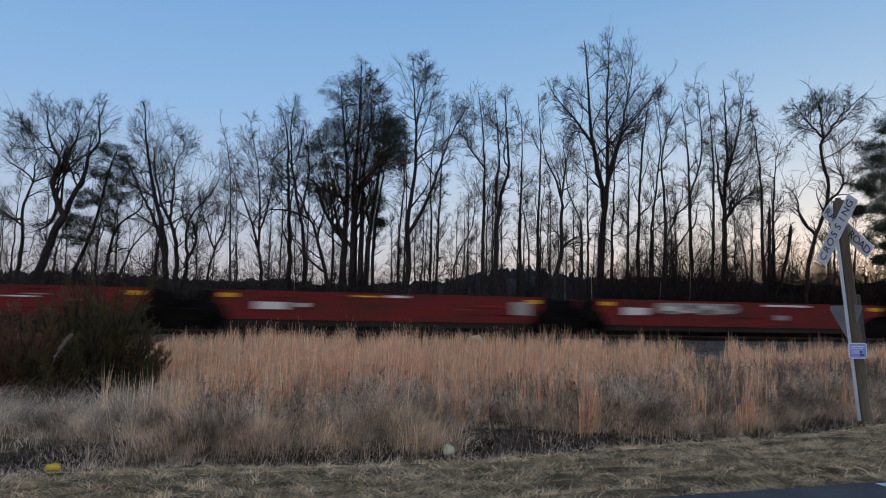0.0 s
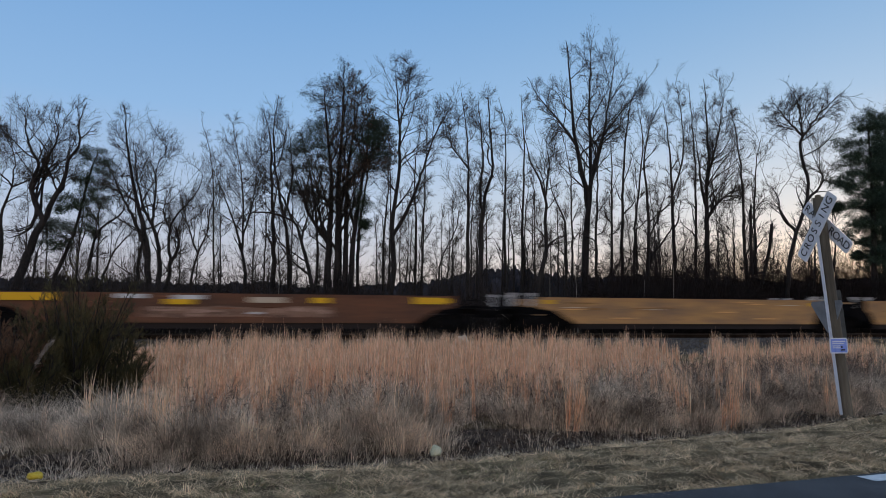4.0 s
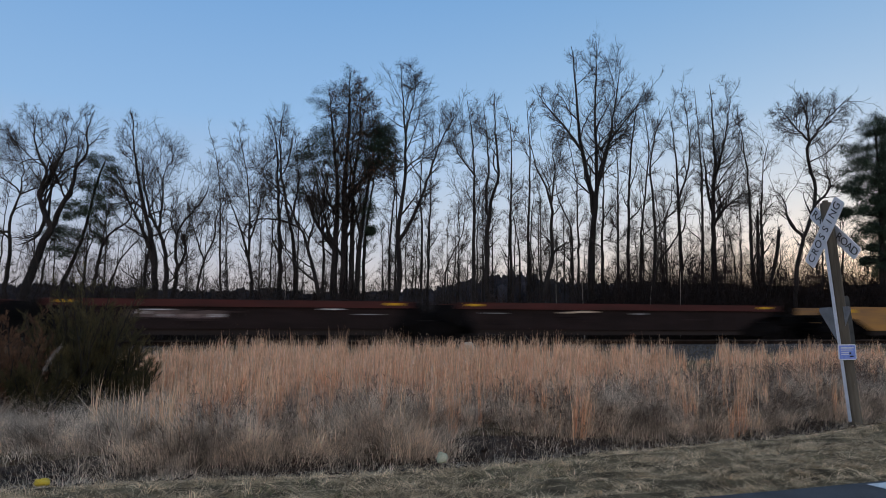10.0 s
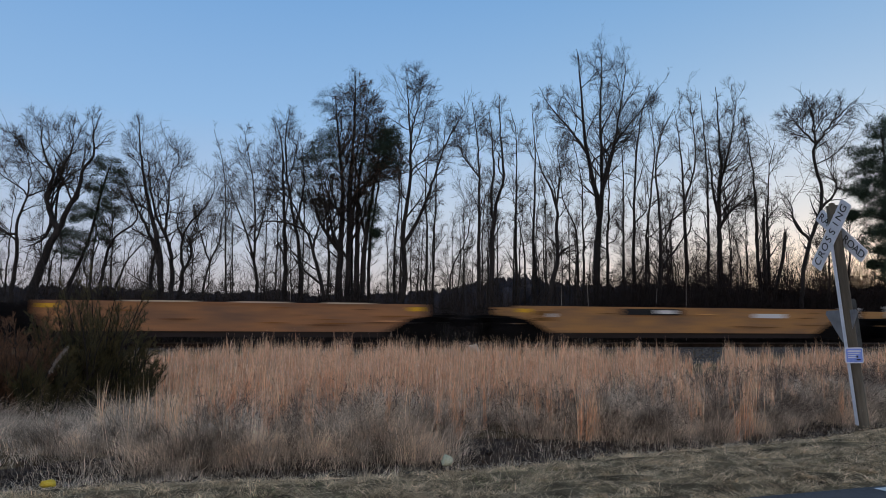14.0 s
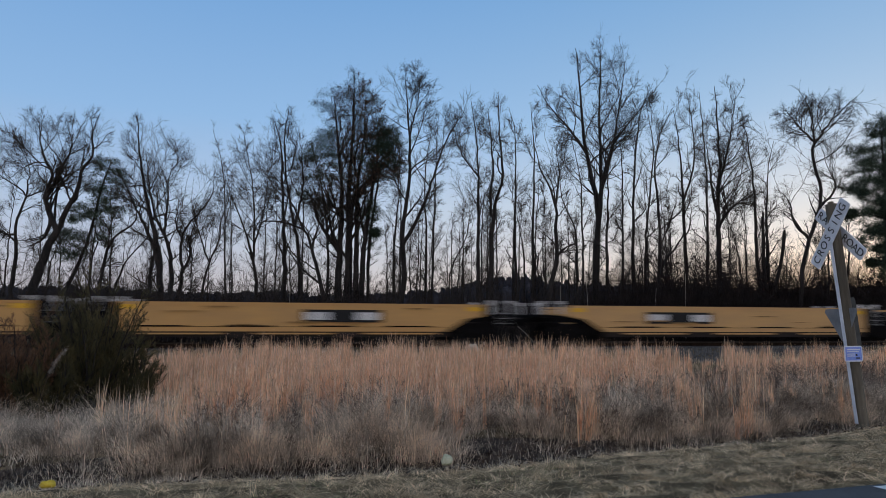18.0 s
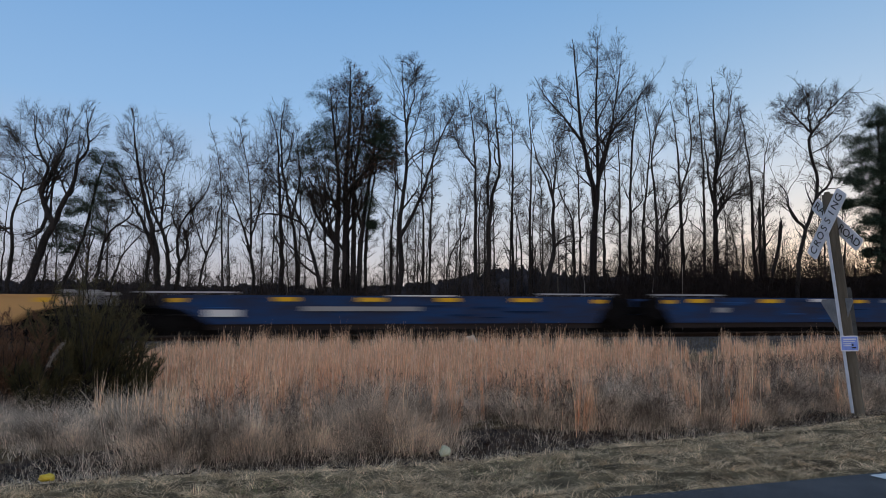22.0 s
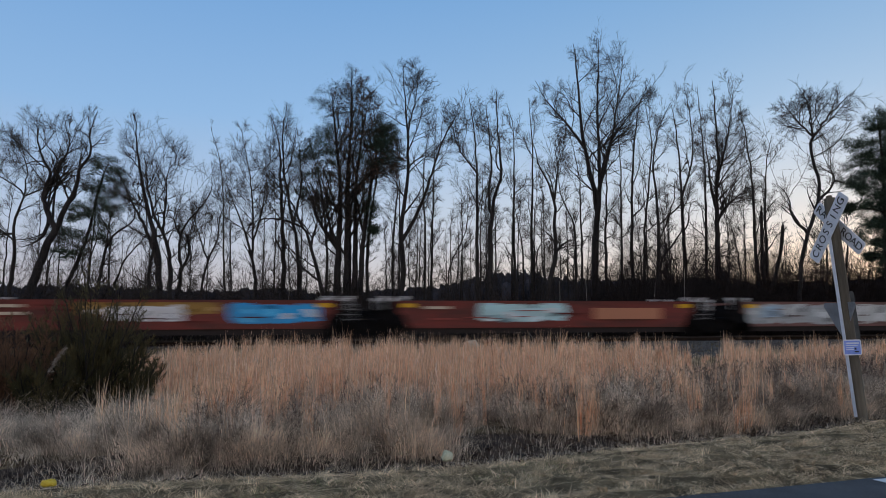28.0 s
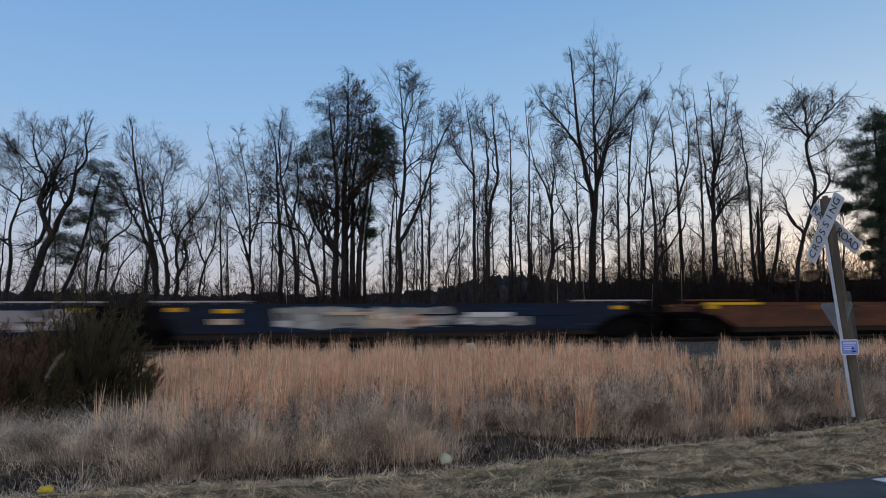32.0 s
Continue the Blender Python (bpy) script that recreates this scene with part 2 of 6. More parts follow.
def tubes(rng, p, r, sides):
    """Corners and quads of tubes round branches."""
    n, c = p.shape[:2]
    t = np.empty_like(p)
    t[:, 1:-1] = p[:, 2:] - p[:, :-2] if c > 2 else t[:, 1:-1]
    t[:, 0], t[:, -1] = p[:, 1] - p[:, 0], p[:, -1] - p[:, -2]
    t = unit(t)
    ref = unit(rng.normal(0, 1, (n, 1, 3)))
    e1 = unit(np.cross(t, ref))
    e2 = np.cross(t, e1)
    a = np.arange(sides) / sides * 2 * np.pi
    v = p[:, :, None] + r[:, :, None, None] * (e1[:, :, None] * np.cos(a)[:, None] + e2[:, :, None] * np.sin(a)[:, None])
    base = (np.arange(n * c).reshape(n, c) * sides)[:, :-1, None]
    s = np.arange(sides)
    s2 = (s + 1) % sides
    f = np.stack((base + s, base + s2, base + sides + s2, base + sides + s), -1).reshape(-1, 4)
    return v.reshape(-1, 3), f


def strips(rng, p, r):
    """Flat strips along slender branches, narrowing to their tips."""
    n, c = p.shape[:2]
    side = unit(np.cross(p[:, -1] - p[:, 0], rng.normal(0, 1, (n, 3))))[:, None] * r[..., None]
    v = np.stack((p - side, p + side), 2).reshape(-1, 3)
    base = (np.arange(n * c).reshape(n, c) * 2)[:, :-1]
    return v, np.stack((base, base + 1, base + 3, base + 2), -1).reshape(-1, 4)


def spikes(rng, at, way, length, width):
    """The finest twigs, one sliver each."""
    side = unit(np.cross(way, rng.normal(0, 1, way.shape))) * (width / 2)[:, None]
    v = np.stack((at - side, at + side, at + unit(way) * length[:, None]), 1).reshape(-1, 3)
    return v, np.arange(len(v)).reshape(-1, 3)


def join(pieces):
    vs, fs, k = [], [], 0
    for v, f in pieces:
        vs.append(v)
        fs.append(f + k)
        k += len(v)
    return np.concatenate(vs), np.concatenate(fs)


def flecks(rng, at, way, length, width):
    """Small leaf blades: a kite each, from its place along its way."""
    side = unit(np.cross(way, rng.normal(0, 1, way.shape))) * width[:, None]
    tip, mid = at + way * length[:, None], at + way * (length * 0.45)[:, None]
    v = np.stack((at, mid + side, tip, mid - side), 1).reshape(-1, 3)
    return v, np.arange(len(v)).reshape(-1, 4)


# ---- the lie of the land ----
SLOPE = 0.227                      # the track's run in plan
COS = 1 / math.sqrt(1 + SLOPE * SLOPE)
TURN = math.degrees(math.atan(SLOPE))
TRACK_Y = 30.25                    # track centre straight ahead of the camera
RAIL_Z = 0.77


def off_track(x, y):
    return (y - TRACK_Y - SLOPE * x) * COS


def road_edge(x):
    return 5.38 + 0.34 * x


def verge_edge(x):
    return 8.13 + 0.38 * x + 0.014 * np.minimum(np.abs(x), 9) ** 2


def height(x, y):
    """The ground's height: road, verge, shallow ditch, field, ballast bank, wood floor."""
    n = np.abs(off_track(x, y))
    bank = np.interp(n, (0, 2.0, 3.7, 6.0), (0.56, 0.54, 0.06, 0.0))
    e = y - verge_edge(x)
    ditch = -0.22 * np.exp(-((e - 0.25) / 0.55) ** 2)
    road = np.where(y < road_edge(x), -0.02, 0.0)
    wave = 0.04 * np.sin(x * 0.9 + 1.3) * np.sin(y * 0.7) * (y > road_edge(x) + 0.5) * (n > 5)
    back = np.interp(off_track(x, y), (4, 12), (0, 0.3))
    return bank + ditch + road + wave + back


def along(s, n, z=0.0):
    """A place on the track: metres along it from straight ahead, across it and up."""
    return Vector((s * COS - n * SLOPE * COS, TRACK_Y + s * SLOPE * COS + n * COS, z))


# ---- ground: one sheet, finer near the camera ----
def make_ground():
    def steps(a, b, fine0, fine1, step):
        near = np.arange(fine0, fine1 + 1e-6, step)
        out = [near[-1]]
        while out[-1] < b:
            out.append(out[-1] + max(step, (out[-1] - fine1) * 0.25 + step))
        back = [near[0]]
        while back[-1] > a:
            back.append(back[-1] - max(step, (fine0 - back[-1]) * 0.25 + step))
        return np.concatenate((back[:0:-1], near, out[1:]))
    xs, ys = steps(-2500, 2500, -14, 22, 0.35), steps(-800, 3500, 4.5, 46, 0.16)
    gx, gy = np.meshgrid(xs, ys)
    rng = np.random.default_rng(5)
    z = height(gx, gy) + rng.normal(0, 0.012, gx.shape) * (gy > road_edge(gx) + 0.2)
    v = np.stack((gx, gy, z), -1).reshape(-1, 3)
    i = np.arange(gx.size).reshape(gx.shape)
    f = np.stack((i[:-1, :-1], i[:-1, 1:], i[1:, 1:], i[1:, :-1]), -1).reshape(-1, 4)
    tagged(new("ground", np_mesh("ground", v, f, SOIL)), "dry brown soil with trampled straw between road and wood", "ground", kind="structure")


make_ground()


def make_road():
    # asphalt on which the camera stands, its far edge running beside the verge
    bm = bmesh.new()
    for i in range(-20, 40):
        x0, x1 = i * 1.0, i * 1.0 + 1.0
        w = lambda x: 0.03 * math.sin(x * 3.1) + 0.02 * math.sin(x * 7.7)
        pts = [(x0, road_edge(x0) + w(x0)), (x1, road_edge(x1) + w(x1)), (x1, road_edge(x1) - 8.5), (x0, road_edge(x0) - 8.5)]
        top = [bm.verts.new((x, y, 0.03)) for x, y in pts]
        low = [bm.verts.new((x, y, -0.12)) for x, y in pts]
        bm.faces.new(top[::-1])
        bm.faces.new((top[0], low[0], low[1], top[1])[::-1])
        bm.faces.new((top[3], top[2], low[2], low[3])[::-1])
    bmesh.ops.remove_doubles(bm, verts=bm.verts, dist=0.001)
    bmesh.ops.recalc_face_normals(bm, faces=bm.faces)
    road = part("road", bm, ASPHALT, None)
    tagged(road, "grey asphalt country road with a worn edge", "road", kind="structure")
    bm = bmesh.new()
    x0 = 3.93
    vs = [bm.verts.new((x, y, 0.036)) for x, y in ((x0, road_edge(x0) - 0.09), (x0 + 0.06, road_edge(x0) - 0.28), (9.0, road_edge(9.0) - 0.33), (9.0, road_edge(9.0) - 0.09))]
    bm.faces.new(vs)
    bmesh.ops.recalc_face_normals(bm, faces=bm.faces)
    line = part("painted_line", bm, WHITE_LINE, road, "worn white painted road line")


make_road()


# ---- railway track ----
def make_track():
    def run(name, n0, n1, z0, z1, material, label, parent):
        bm = bmesh.new()
        box(bm, -1000, 1000, n0, n1, z0, z1)
        return part(name, bm, material, parent, label)
    root = new("railway_track")
    root.matrix_basis = pose(*along(0, 0, 0), 0, 0, TURN)
    tagged(root, "railway track with rusty rails on dark wooden ties", "railway track", kind="structure")
    for n in (-0.755, 0.755):
        run("rail_foot", n - 0.075, n + 0.075, RAIL_Z - 0.18, RAIL_Z - 0.155, RAIL, "", root)
        run("rail_web", n - 0.012, n + 0.012, RAIL_Z - 0.155, RAIL_Z - 0.04, RAIL, "", root)
        run("rail_head", n - 0.036, n + 0.036, RAIL_Z - 0.04, RAIL_Z, RAIL_HEAD, "worn bright rail head", root)
    bm = bmesh.new()
    box(bm, -0.115, 0.115, -1.3, 1.3, -0.17, 0)
    bmesh.ops.bevel(bm, geom=bm.edges[:], offset=0.012, segments=1, affect="EDGES")
    me = bpy.data.meshes.new("tie")
    bm.to_mesh(me)
    bm.free()
    me.materials.append(TIE)
    rng = random.Random(4)
    for i in range(-60, 100):
        share("tie", me, root, "", pose(i * 0.53 + rng.uniform(-0.02, 0.02), rng.uniform(-0.05, 0.05), RAIL_Z - 0.182, 0, 0, rng.uniform(-1, 1)))
    # crushed stone, the stretch that can be seen between the grass
    g = np.random.default_rng(8)
    k = 18000
    thick = g.random(k) < 0.5     # the bank lies bare where the sedge leaves a gap
    s, n = np.where(thick, g.uniform(7, 19, k), g.uniform(-24, 44, k)), np.where(thick | (g.random(k) < 0.8), g.uniform(-4.4, -1.2, k), g.uniform(-1.2, 4.0, k))
    x, y = s * COS - n * SLOPE * COS, TRACK_Y + s * SLOPE * COS + n * COS
    at = np.stack((x, y, height(x, y) + 0.01), -1)
    o = np.array(((1, 0, 0), (-1, 0, 0), (0, 1, 0), (0, -1, 0), (0, 0, 1), (0, 0, -1)), float)
    size = g.uniform(0.025, 0.06, (k, 1, 1)) * g.uniform(0.6, 1.2, (k, 6, 1))
    a = g.uniform(0, 6.28, k)
    c, d = np.cos(a)[:, None], np.sin(a)[:, None]
    v = np.repeat(o[None], k, 0) * size
    v = np.stack((v[..., 0] * c - v[..., 1] * d, v[..., 0] * d + v[..., 1] * c + v[..., 2] * 0.3, v[..., 2]), -1) + at[:, None]
    f = np.array(((0, 2, 4), (2, 1, 4), (1, 3, 4), (3, 0, 4), (2, 0, 5), (1, 2, 5), (3, 1, 5), (0, 3, 5)))
    f = (np.arange(k)[:, None, None] * 6 + f[None]).reshape(-1, 3)
    tagged(new("ballast_stones", np_mesh("ballast_stones", v.reshape(-1, 3), f, BALLAST)), "loose grey crushed stone ballast along the track", "ballast", kind="stuff")


make_track()


# ---- crossing sign ----
def text_mesh(words, size):
    cu = bpy.data.curves.new("letters", "FONT")
    cu.body, cu.size, cu.extrude, cu.align_x, cu.align_y = words, size, 0.002, "CENTER", "CENTER"
    ob = bpy.data.objects.new("letters", cu)
    me = bpy.data.meshes.new_from_object(ob)
    bpy.data.objects.remove(ob)
    me.materials.append(SIGN_BLACK)
    return me


def make_crossbuck():
    root = new("railroad_crossing_sign")
    root.matrix_basis = pose(6.42, 11.0, -0.03, 0, -4.9, 0)
    tagged(root, "leaning weathered wooden post with a white crossbuck sign", "crossing sign")
    bm = bmesh.new()
    rod(bm, 0.086, 3.52, Matrix.Translation((0, 0, 1.76)), 20, 0.084)
    bmesh.ops.bisect_plane(bm, geom=bm.verts[:] + bm.edges[:] + bm.faces[:], plane_co=(0, 0, 1.8), plane_no=(0, 0, 1))
    bmesh.ops.bevel(bm, geom=[e for e in bm.edges if all(v.co.z > 3.47 for v in e.verts)], offset=0.04, segments=2, affect="EDGES")
    part("post", bm, POST_WOOD, root)
    yaw = pose(0, 0, 3.00, 0, 0, -75)      # the boards face down the crossing road
    def board(name, words, angle, y, gap, half):
        bm = bmesh.new()
        w, h, c = half, 0.112, 0.025
        plate(bm, [(-w + c, -h), (w - c, -h), (w, -h + c), (w, h - c), (w - c, h), (-w + c, h), (-w, h - c), (-w, -h + c)], -0.006, 0.006)
        ob = part(name, bm, SIGN_WHITE, root, "white reflective board with black letters")
        ob.matrix_basis = yaw @ pose(0, y, 0, 0, -angle, 0)
        k = len(words)
        for i, ch in enumerate(words):
            if ch == " ":
                continue
            share("letter", text_mesh(ch, 0.178), ob, "", pose((i - (k - 1) / 2) * gap, -0.009, 0, 90, 0, 0))
        return ob
    board("crossing_board", "CROSSING", 50, -0.10, 0.141, 0.61)
    board("railroad_board", "RAIL ROAD", -46, 0.098, 0.119, 0.555)
    bm = bmesh.new()
    plate(bm, [(-0.03, 0.05), (0.03, 0.05), (0.03, 2.9), (-0.03, 2.9)], -0.004, 0.004)
    st = part("reflective_strip", bm, SIGN_WHITE, root, "long white reflective strip")
    st.matrix_basis = pose(0, 0, 0, 0, 0, -77) @ pose(0, -0.105, 0)
    # a yield sign on the far face and a small blue notice
    bm = bmesh.new()
    plate(bm, [(-0.30, 0.24), (0.30, 0.24), (0.33, 0.19), (0.05, -0.27), (-0.05, -0.27), (-0.33, 0.19)], -0.004, 0.004)
    ob = part("yield_board", bm, SIGN_BACK, root, "grey metal back of a three-cornered sign")
    ob.matrix_basis = pose(-0.04, 0.09, 1.58, 0, 0, -77)
    bm = bmesh.new()
    plate(bm, [(-0.035, -0.38), (0.035, -0.38), (0.035, 0.34), (0.015, 0.38), (-0.015, 0.38), (-0.035, 0.34)], -0.015, 0.015)
    ob = part("bracket", bm, DARK_PLATE, root, "dull green-grey metal bracket plate")
    ob.matrix_basis = pose(0.15, 0.05, 1.60)
    bm = bmesh.new()
    plate(bm, [(-0.14, -0.10), (-0.12, -0.12), (0.12, -0.12), (0.14, -0.10), (0.14, 0.10), (0.12, 0.12), (-0.12, 0.12), (-0.14, 0.10)], -0.004, 0.004)
    note = part("notice_plate", bm, SIGN_WHITE, root, "small white notice plate bordered in blue")
    note.matrix_basis = pose(-0.06, -0.13, 1.12, 0, 4, 0)
    bm = bmesh.new()
    box(bm, -0.122, 0.122, -0.007, -0.003, -0.102, 0.102)
    part("printed_panel", bm, SIGN_BLUE, note, "light blue printed panel")
    for x0, x1, z0, z1, ink in ((-0.10, 0.10, 0.055, 0.075, SIGN_WHITE), (-0.10, 0.08, 0.025, 0.038, SIGN_WHITE), (-0.10, 0.02, -0.01, 0.003, SIGN_WHITE), (-0.10, 0.02, -0.04, -0.027, SIGN_WHITE), (0.03, 0.055, -0.035, -0.005, SIGN_BLACK), (0.03, 0.09, -0.075, -0.055, SIGN_BLACK)):
        bm = bmesh.new()
        box(bm, x0, x1, -0.011, -0.0075, z0, z1)
        part("printed_bar", bm, ink, note)


make_crossbuck()


# ---- small things on the verge ----
def lump(name, at, size, material, label, category, seed, cuts=2):
    bm = bmesh.new()
    bmesh.ops.create_icosphere(bm, subdivisions=cuts + 1, radius=1)
    for v in bm.verts:
        q = v.co * 1.3 + Vector((seed, 0, 0))
        v.co = Vector((v.co.x * size[0], v.co.y * size[1], v.co.z * size[2])) * (1 + 0.30 * noise.noise(q) + 0.12 * noise.noise(q * 3))
    ob = part(name, bm, material, None)
    ob.matrix_basis = pose(*at)
    return tagged(ob, label, category)


lump("litter", (-3.66, 6.56, 0.035), (0.075, 0.052, 0.036), LITTER, "crumpled yellow plastic litter lying in the grass", "litter", 3)
lump("rock", (0.0, 7.72, 0.05), (0.062, 0.058, 0.062), PALE_STONE, "pale yellowish rounded stone on the grass verge", "rock", 9)
lump("marker_stone", (0.93, 25.6, 0.62), (0.23, 0.18, 0.20), CREAM_STONE, "pale stone block beside the ballast bank", "rock", 5)


# ---- the train ----
TAN = (0.48, 0.265, 0.10)
RED, MAROON, BROWN = (0.165, 0.018, 0.018), (0.085, 0.026, 0.022), (0.034, 0.019, 0.017)
DARK, BLUE, NAVY, RUST = (0.026, 0.017, 0.016), (0.014, 0.048, 0.135), (0.011, 0.025, 0.055), (0.19, 0.083, 0.033)
WHITE, GREY, TEAL, PINK = (0.62, 0.62, 0.60), (0.30, 0.30, 0.29), (0.20, 0.46, 0.42), (0.62, 0.20, 0.20)
CYAN, ICE, GOLD, SIGNRED, BLACK = (0.03, 0.32, 0.62), (0.42, 0.66, 0.66), (0.75, 0.42, 0.02), (0.30, 0.05, 0.03), (0.02, 0.02, 0.02)
UNDER = (0.034, 0.027, 0.025)
BEIGE = (0.52, 0.42, 0.30)


LADDER = mat("worn_grey_paint", (0.16, 0.16, 0.16), (0.34, 0.34, 0.33), 6, 0.6, bump=0.1)


def blob(bm, x0, x1, z0, z1, y, rng, tilt=0.0):
    """A ragged stroke of spray paint on a wall."""
    cx, cz, hx, hz = (x0 + x1) / 2, (z0 + z1) / 2, (x1 - x0) / 2, (z1 - z0) / 2
    pts = []
    for i in range(18):
        a = i / 18 * 2 * math.pi
        c, s = math.cos(a), math.sin(a)
        k = rng.uniform(0.86, 1.08)
        z = min(z1, max(z0, cz + hz * k * math.copysign(abs(s) ** 0.5, s)))
        pts.append((cx + hx * k * math.copysign(abs(c) ** 0.5, c) + tilt * (z - cz), z))
    plate(bm, pts, y - 0.0015, y)


def tag(wall, xa, xb, za, zb, y, col, rng):
    """Spray lettering: fat overlapping strokes of one colour, with shadows and highlights over them."""
    shade, light = tuple(c * 0.35 for c in col), tuple(min(0.8, c * 1.45 + 0.05) for c in col)
    n = max(2, int((xb - xa) / 0.75))
    step, high = (xb - xa) / n, zb - za
    for i in range(n):
        cx = xa + step * (i + 0.5)
        tilt = rng.uniform(-0.25, 0.25)
        top, low = zb - high * rng.uniform(0, 0.12), za + high * rng.uniform(0, 0.12)
        bm = bmesh.new()
        blob(bm, cx - step * 0.62, cx + step * 0.62, low, top, y - 0.0006 * (i % 3), rng, tilt)
        part("spray_patch", bm, paint(col, 0.3), wall)
        for k in range(2):
            w, h = step * rng.uniform(0.10, 0.34), high * rng.uniform(0.06, 0.20)
            px, pz = cx + step * rng.uniform(-0.3, 0.3), rng.uniform(low + h, max(low + h + 0.01, top - h))
            bm = bmesh.new()
            blob(bm, px - w, px + w, pz - h, pz + h, y - 0.005 - 0.002 * k, rng, rng.uniform(-0.6, 0.6))
            part("spray_stroke", bm, paint(shade if k == 0 and rng.random() < 0.75 else rng.choice((light, WHITE, light)), 0.2), wall)


def make_truck(parent, x):
    t = new("truck")
    t.parent = parent
    t.matrix_basis = pose(x, 0, 0)
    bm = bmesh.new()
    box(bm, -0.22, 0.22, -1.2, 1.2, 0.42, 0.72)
    part("bolster", bm, SHADED_IRON, t)
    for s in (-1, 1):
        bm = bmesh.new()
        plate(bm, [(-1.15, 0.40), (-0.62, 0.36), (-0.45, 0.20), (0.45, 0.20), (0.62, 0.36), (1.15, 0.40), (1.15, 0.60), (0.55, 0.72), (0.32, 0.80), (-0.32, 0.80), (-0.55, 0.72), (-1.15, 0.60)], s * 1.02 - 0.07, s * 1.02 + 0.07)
        part("side_frame", bm, SHADED_IRON, t)
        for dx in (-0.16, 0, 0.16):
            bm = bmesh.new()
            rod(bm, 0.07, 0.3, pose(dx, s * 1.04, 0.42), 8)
            part("spring", bm, SHADED_IRON, t)
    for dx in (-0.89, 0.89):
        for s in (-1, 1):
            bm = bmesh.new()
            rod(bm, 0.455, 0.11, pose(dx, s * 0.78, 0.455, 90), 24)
            part("wheel", bm, SHADED_IRON, t, "dark steel wheel")
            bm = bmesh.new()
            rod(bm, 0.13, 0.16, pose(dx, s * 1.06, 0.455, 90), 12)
            part("axle_box", bm, SHADED_IRON, t)
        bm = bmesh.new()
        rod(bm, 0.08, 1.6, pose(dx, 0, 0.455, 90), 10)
        part("axle", bm, SHADED_IRON, t)
    return t


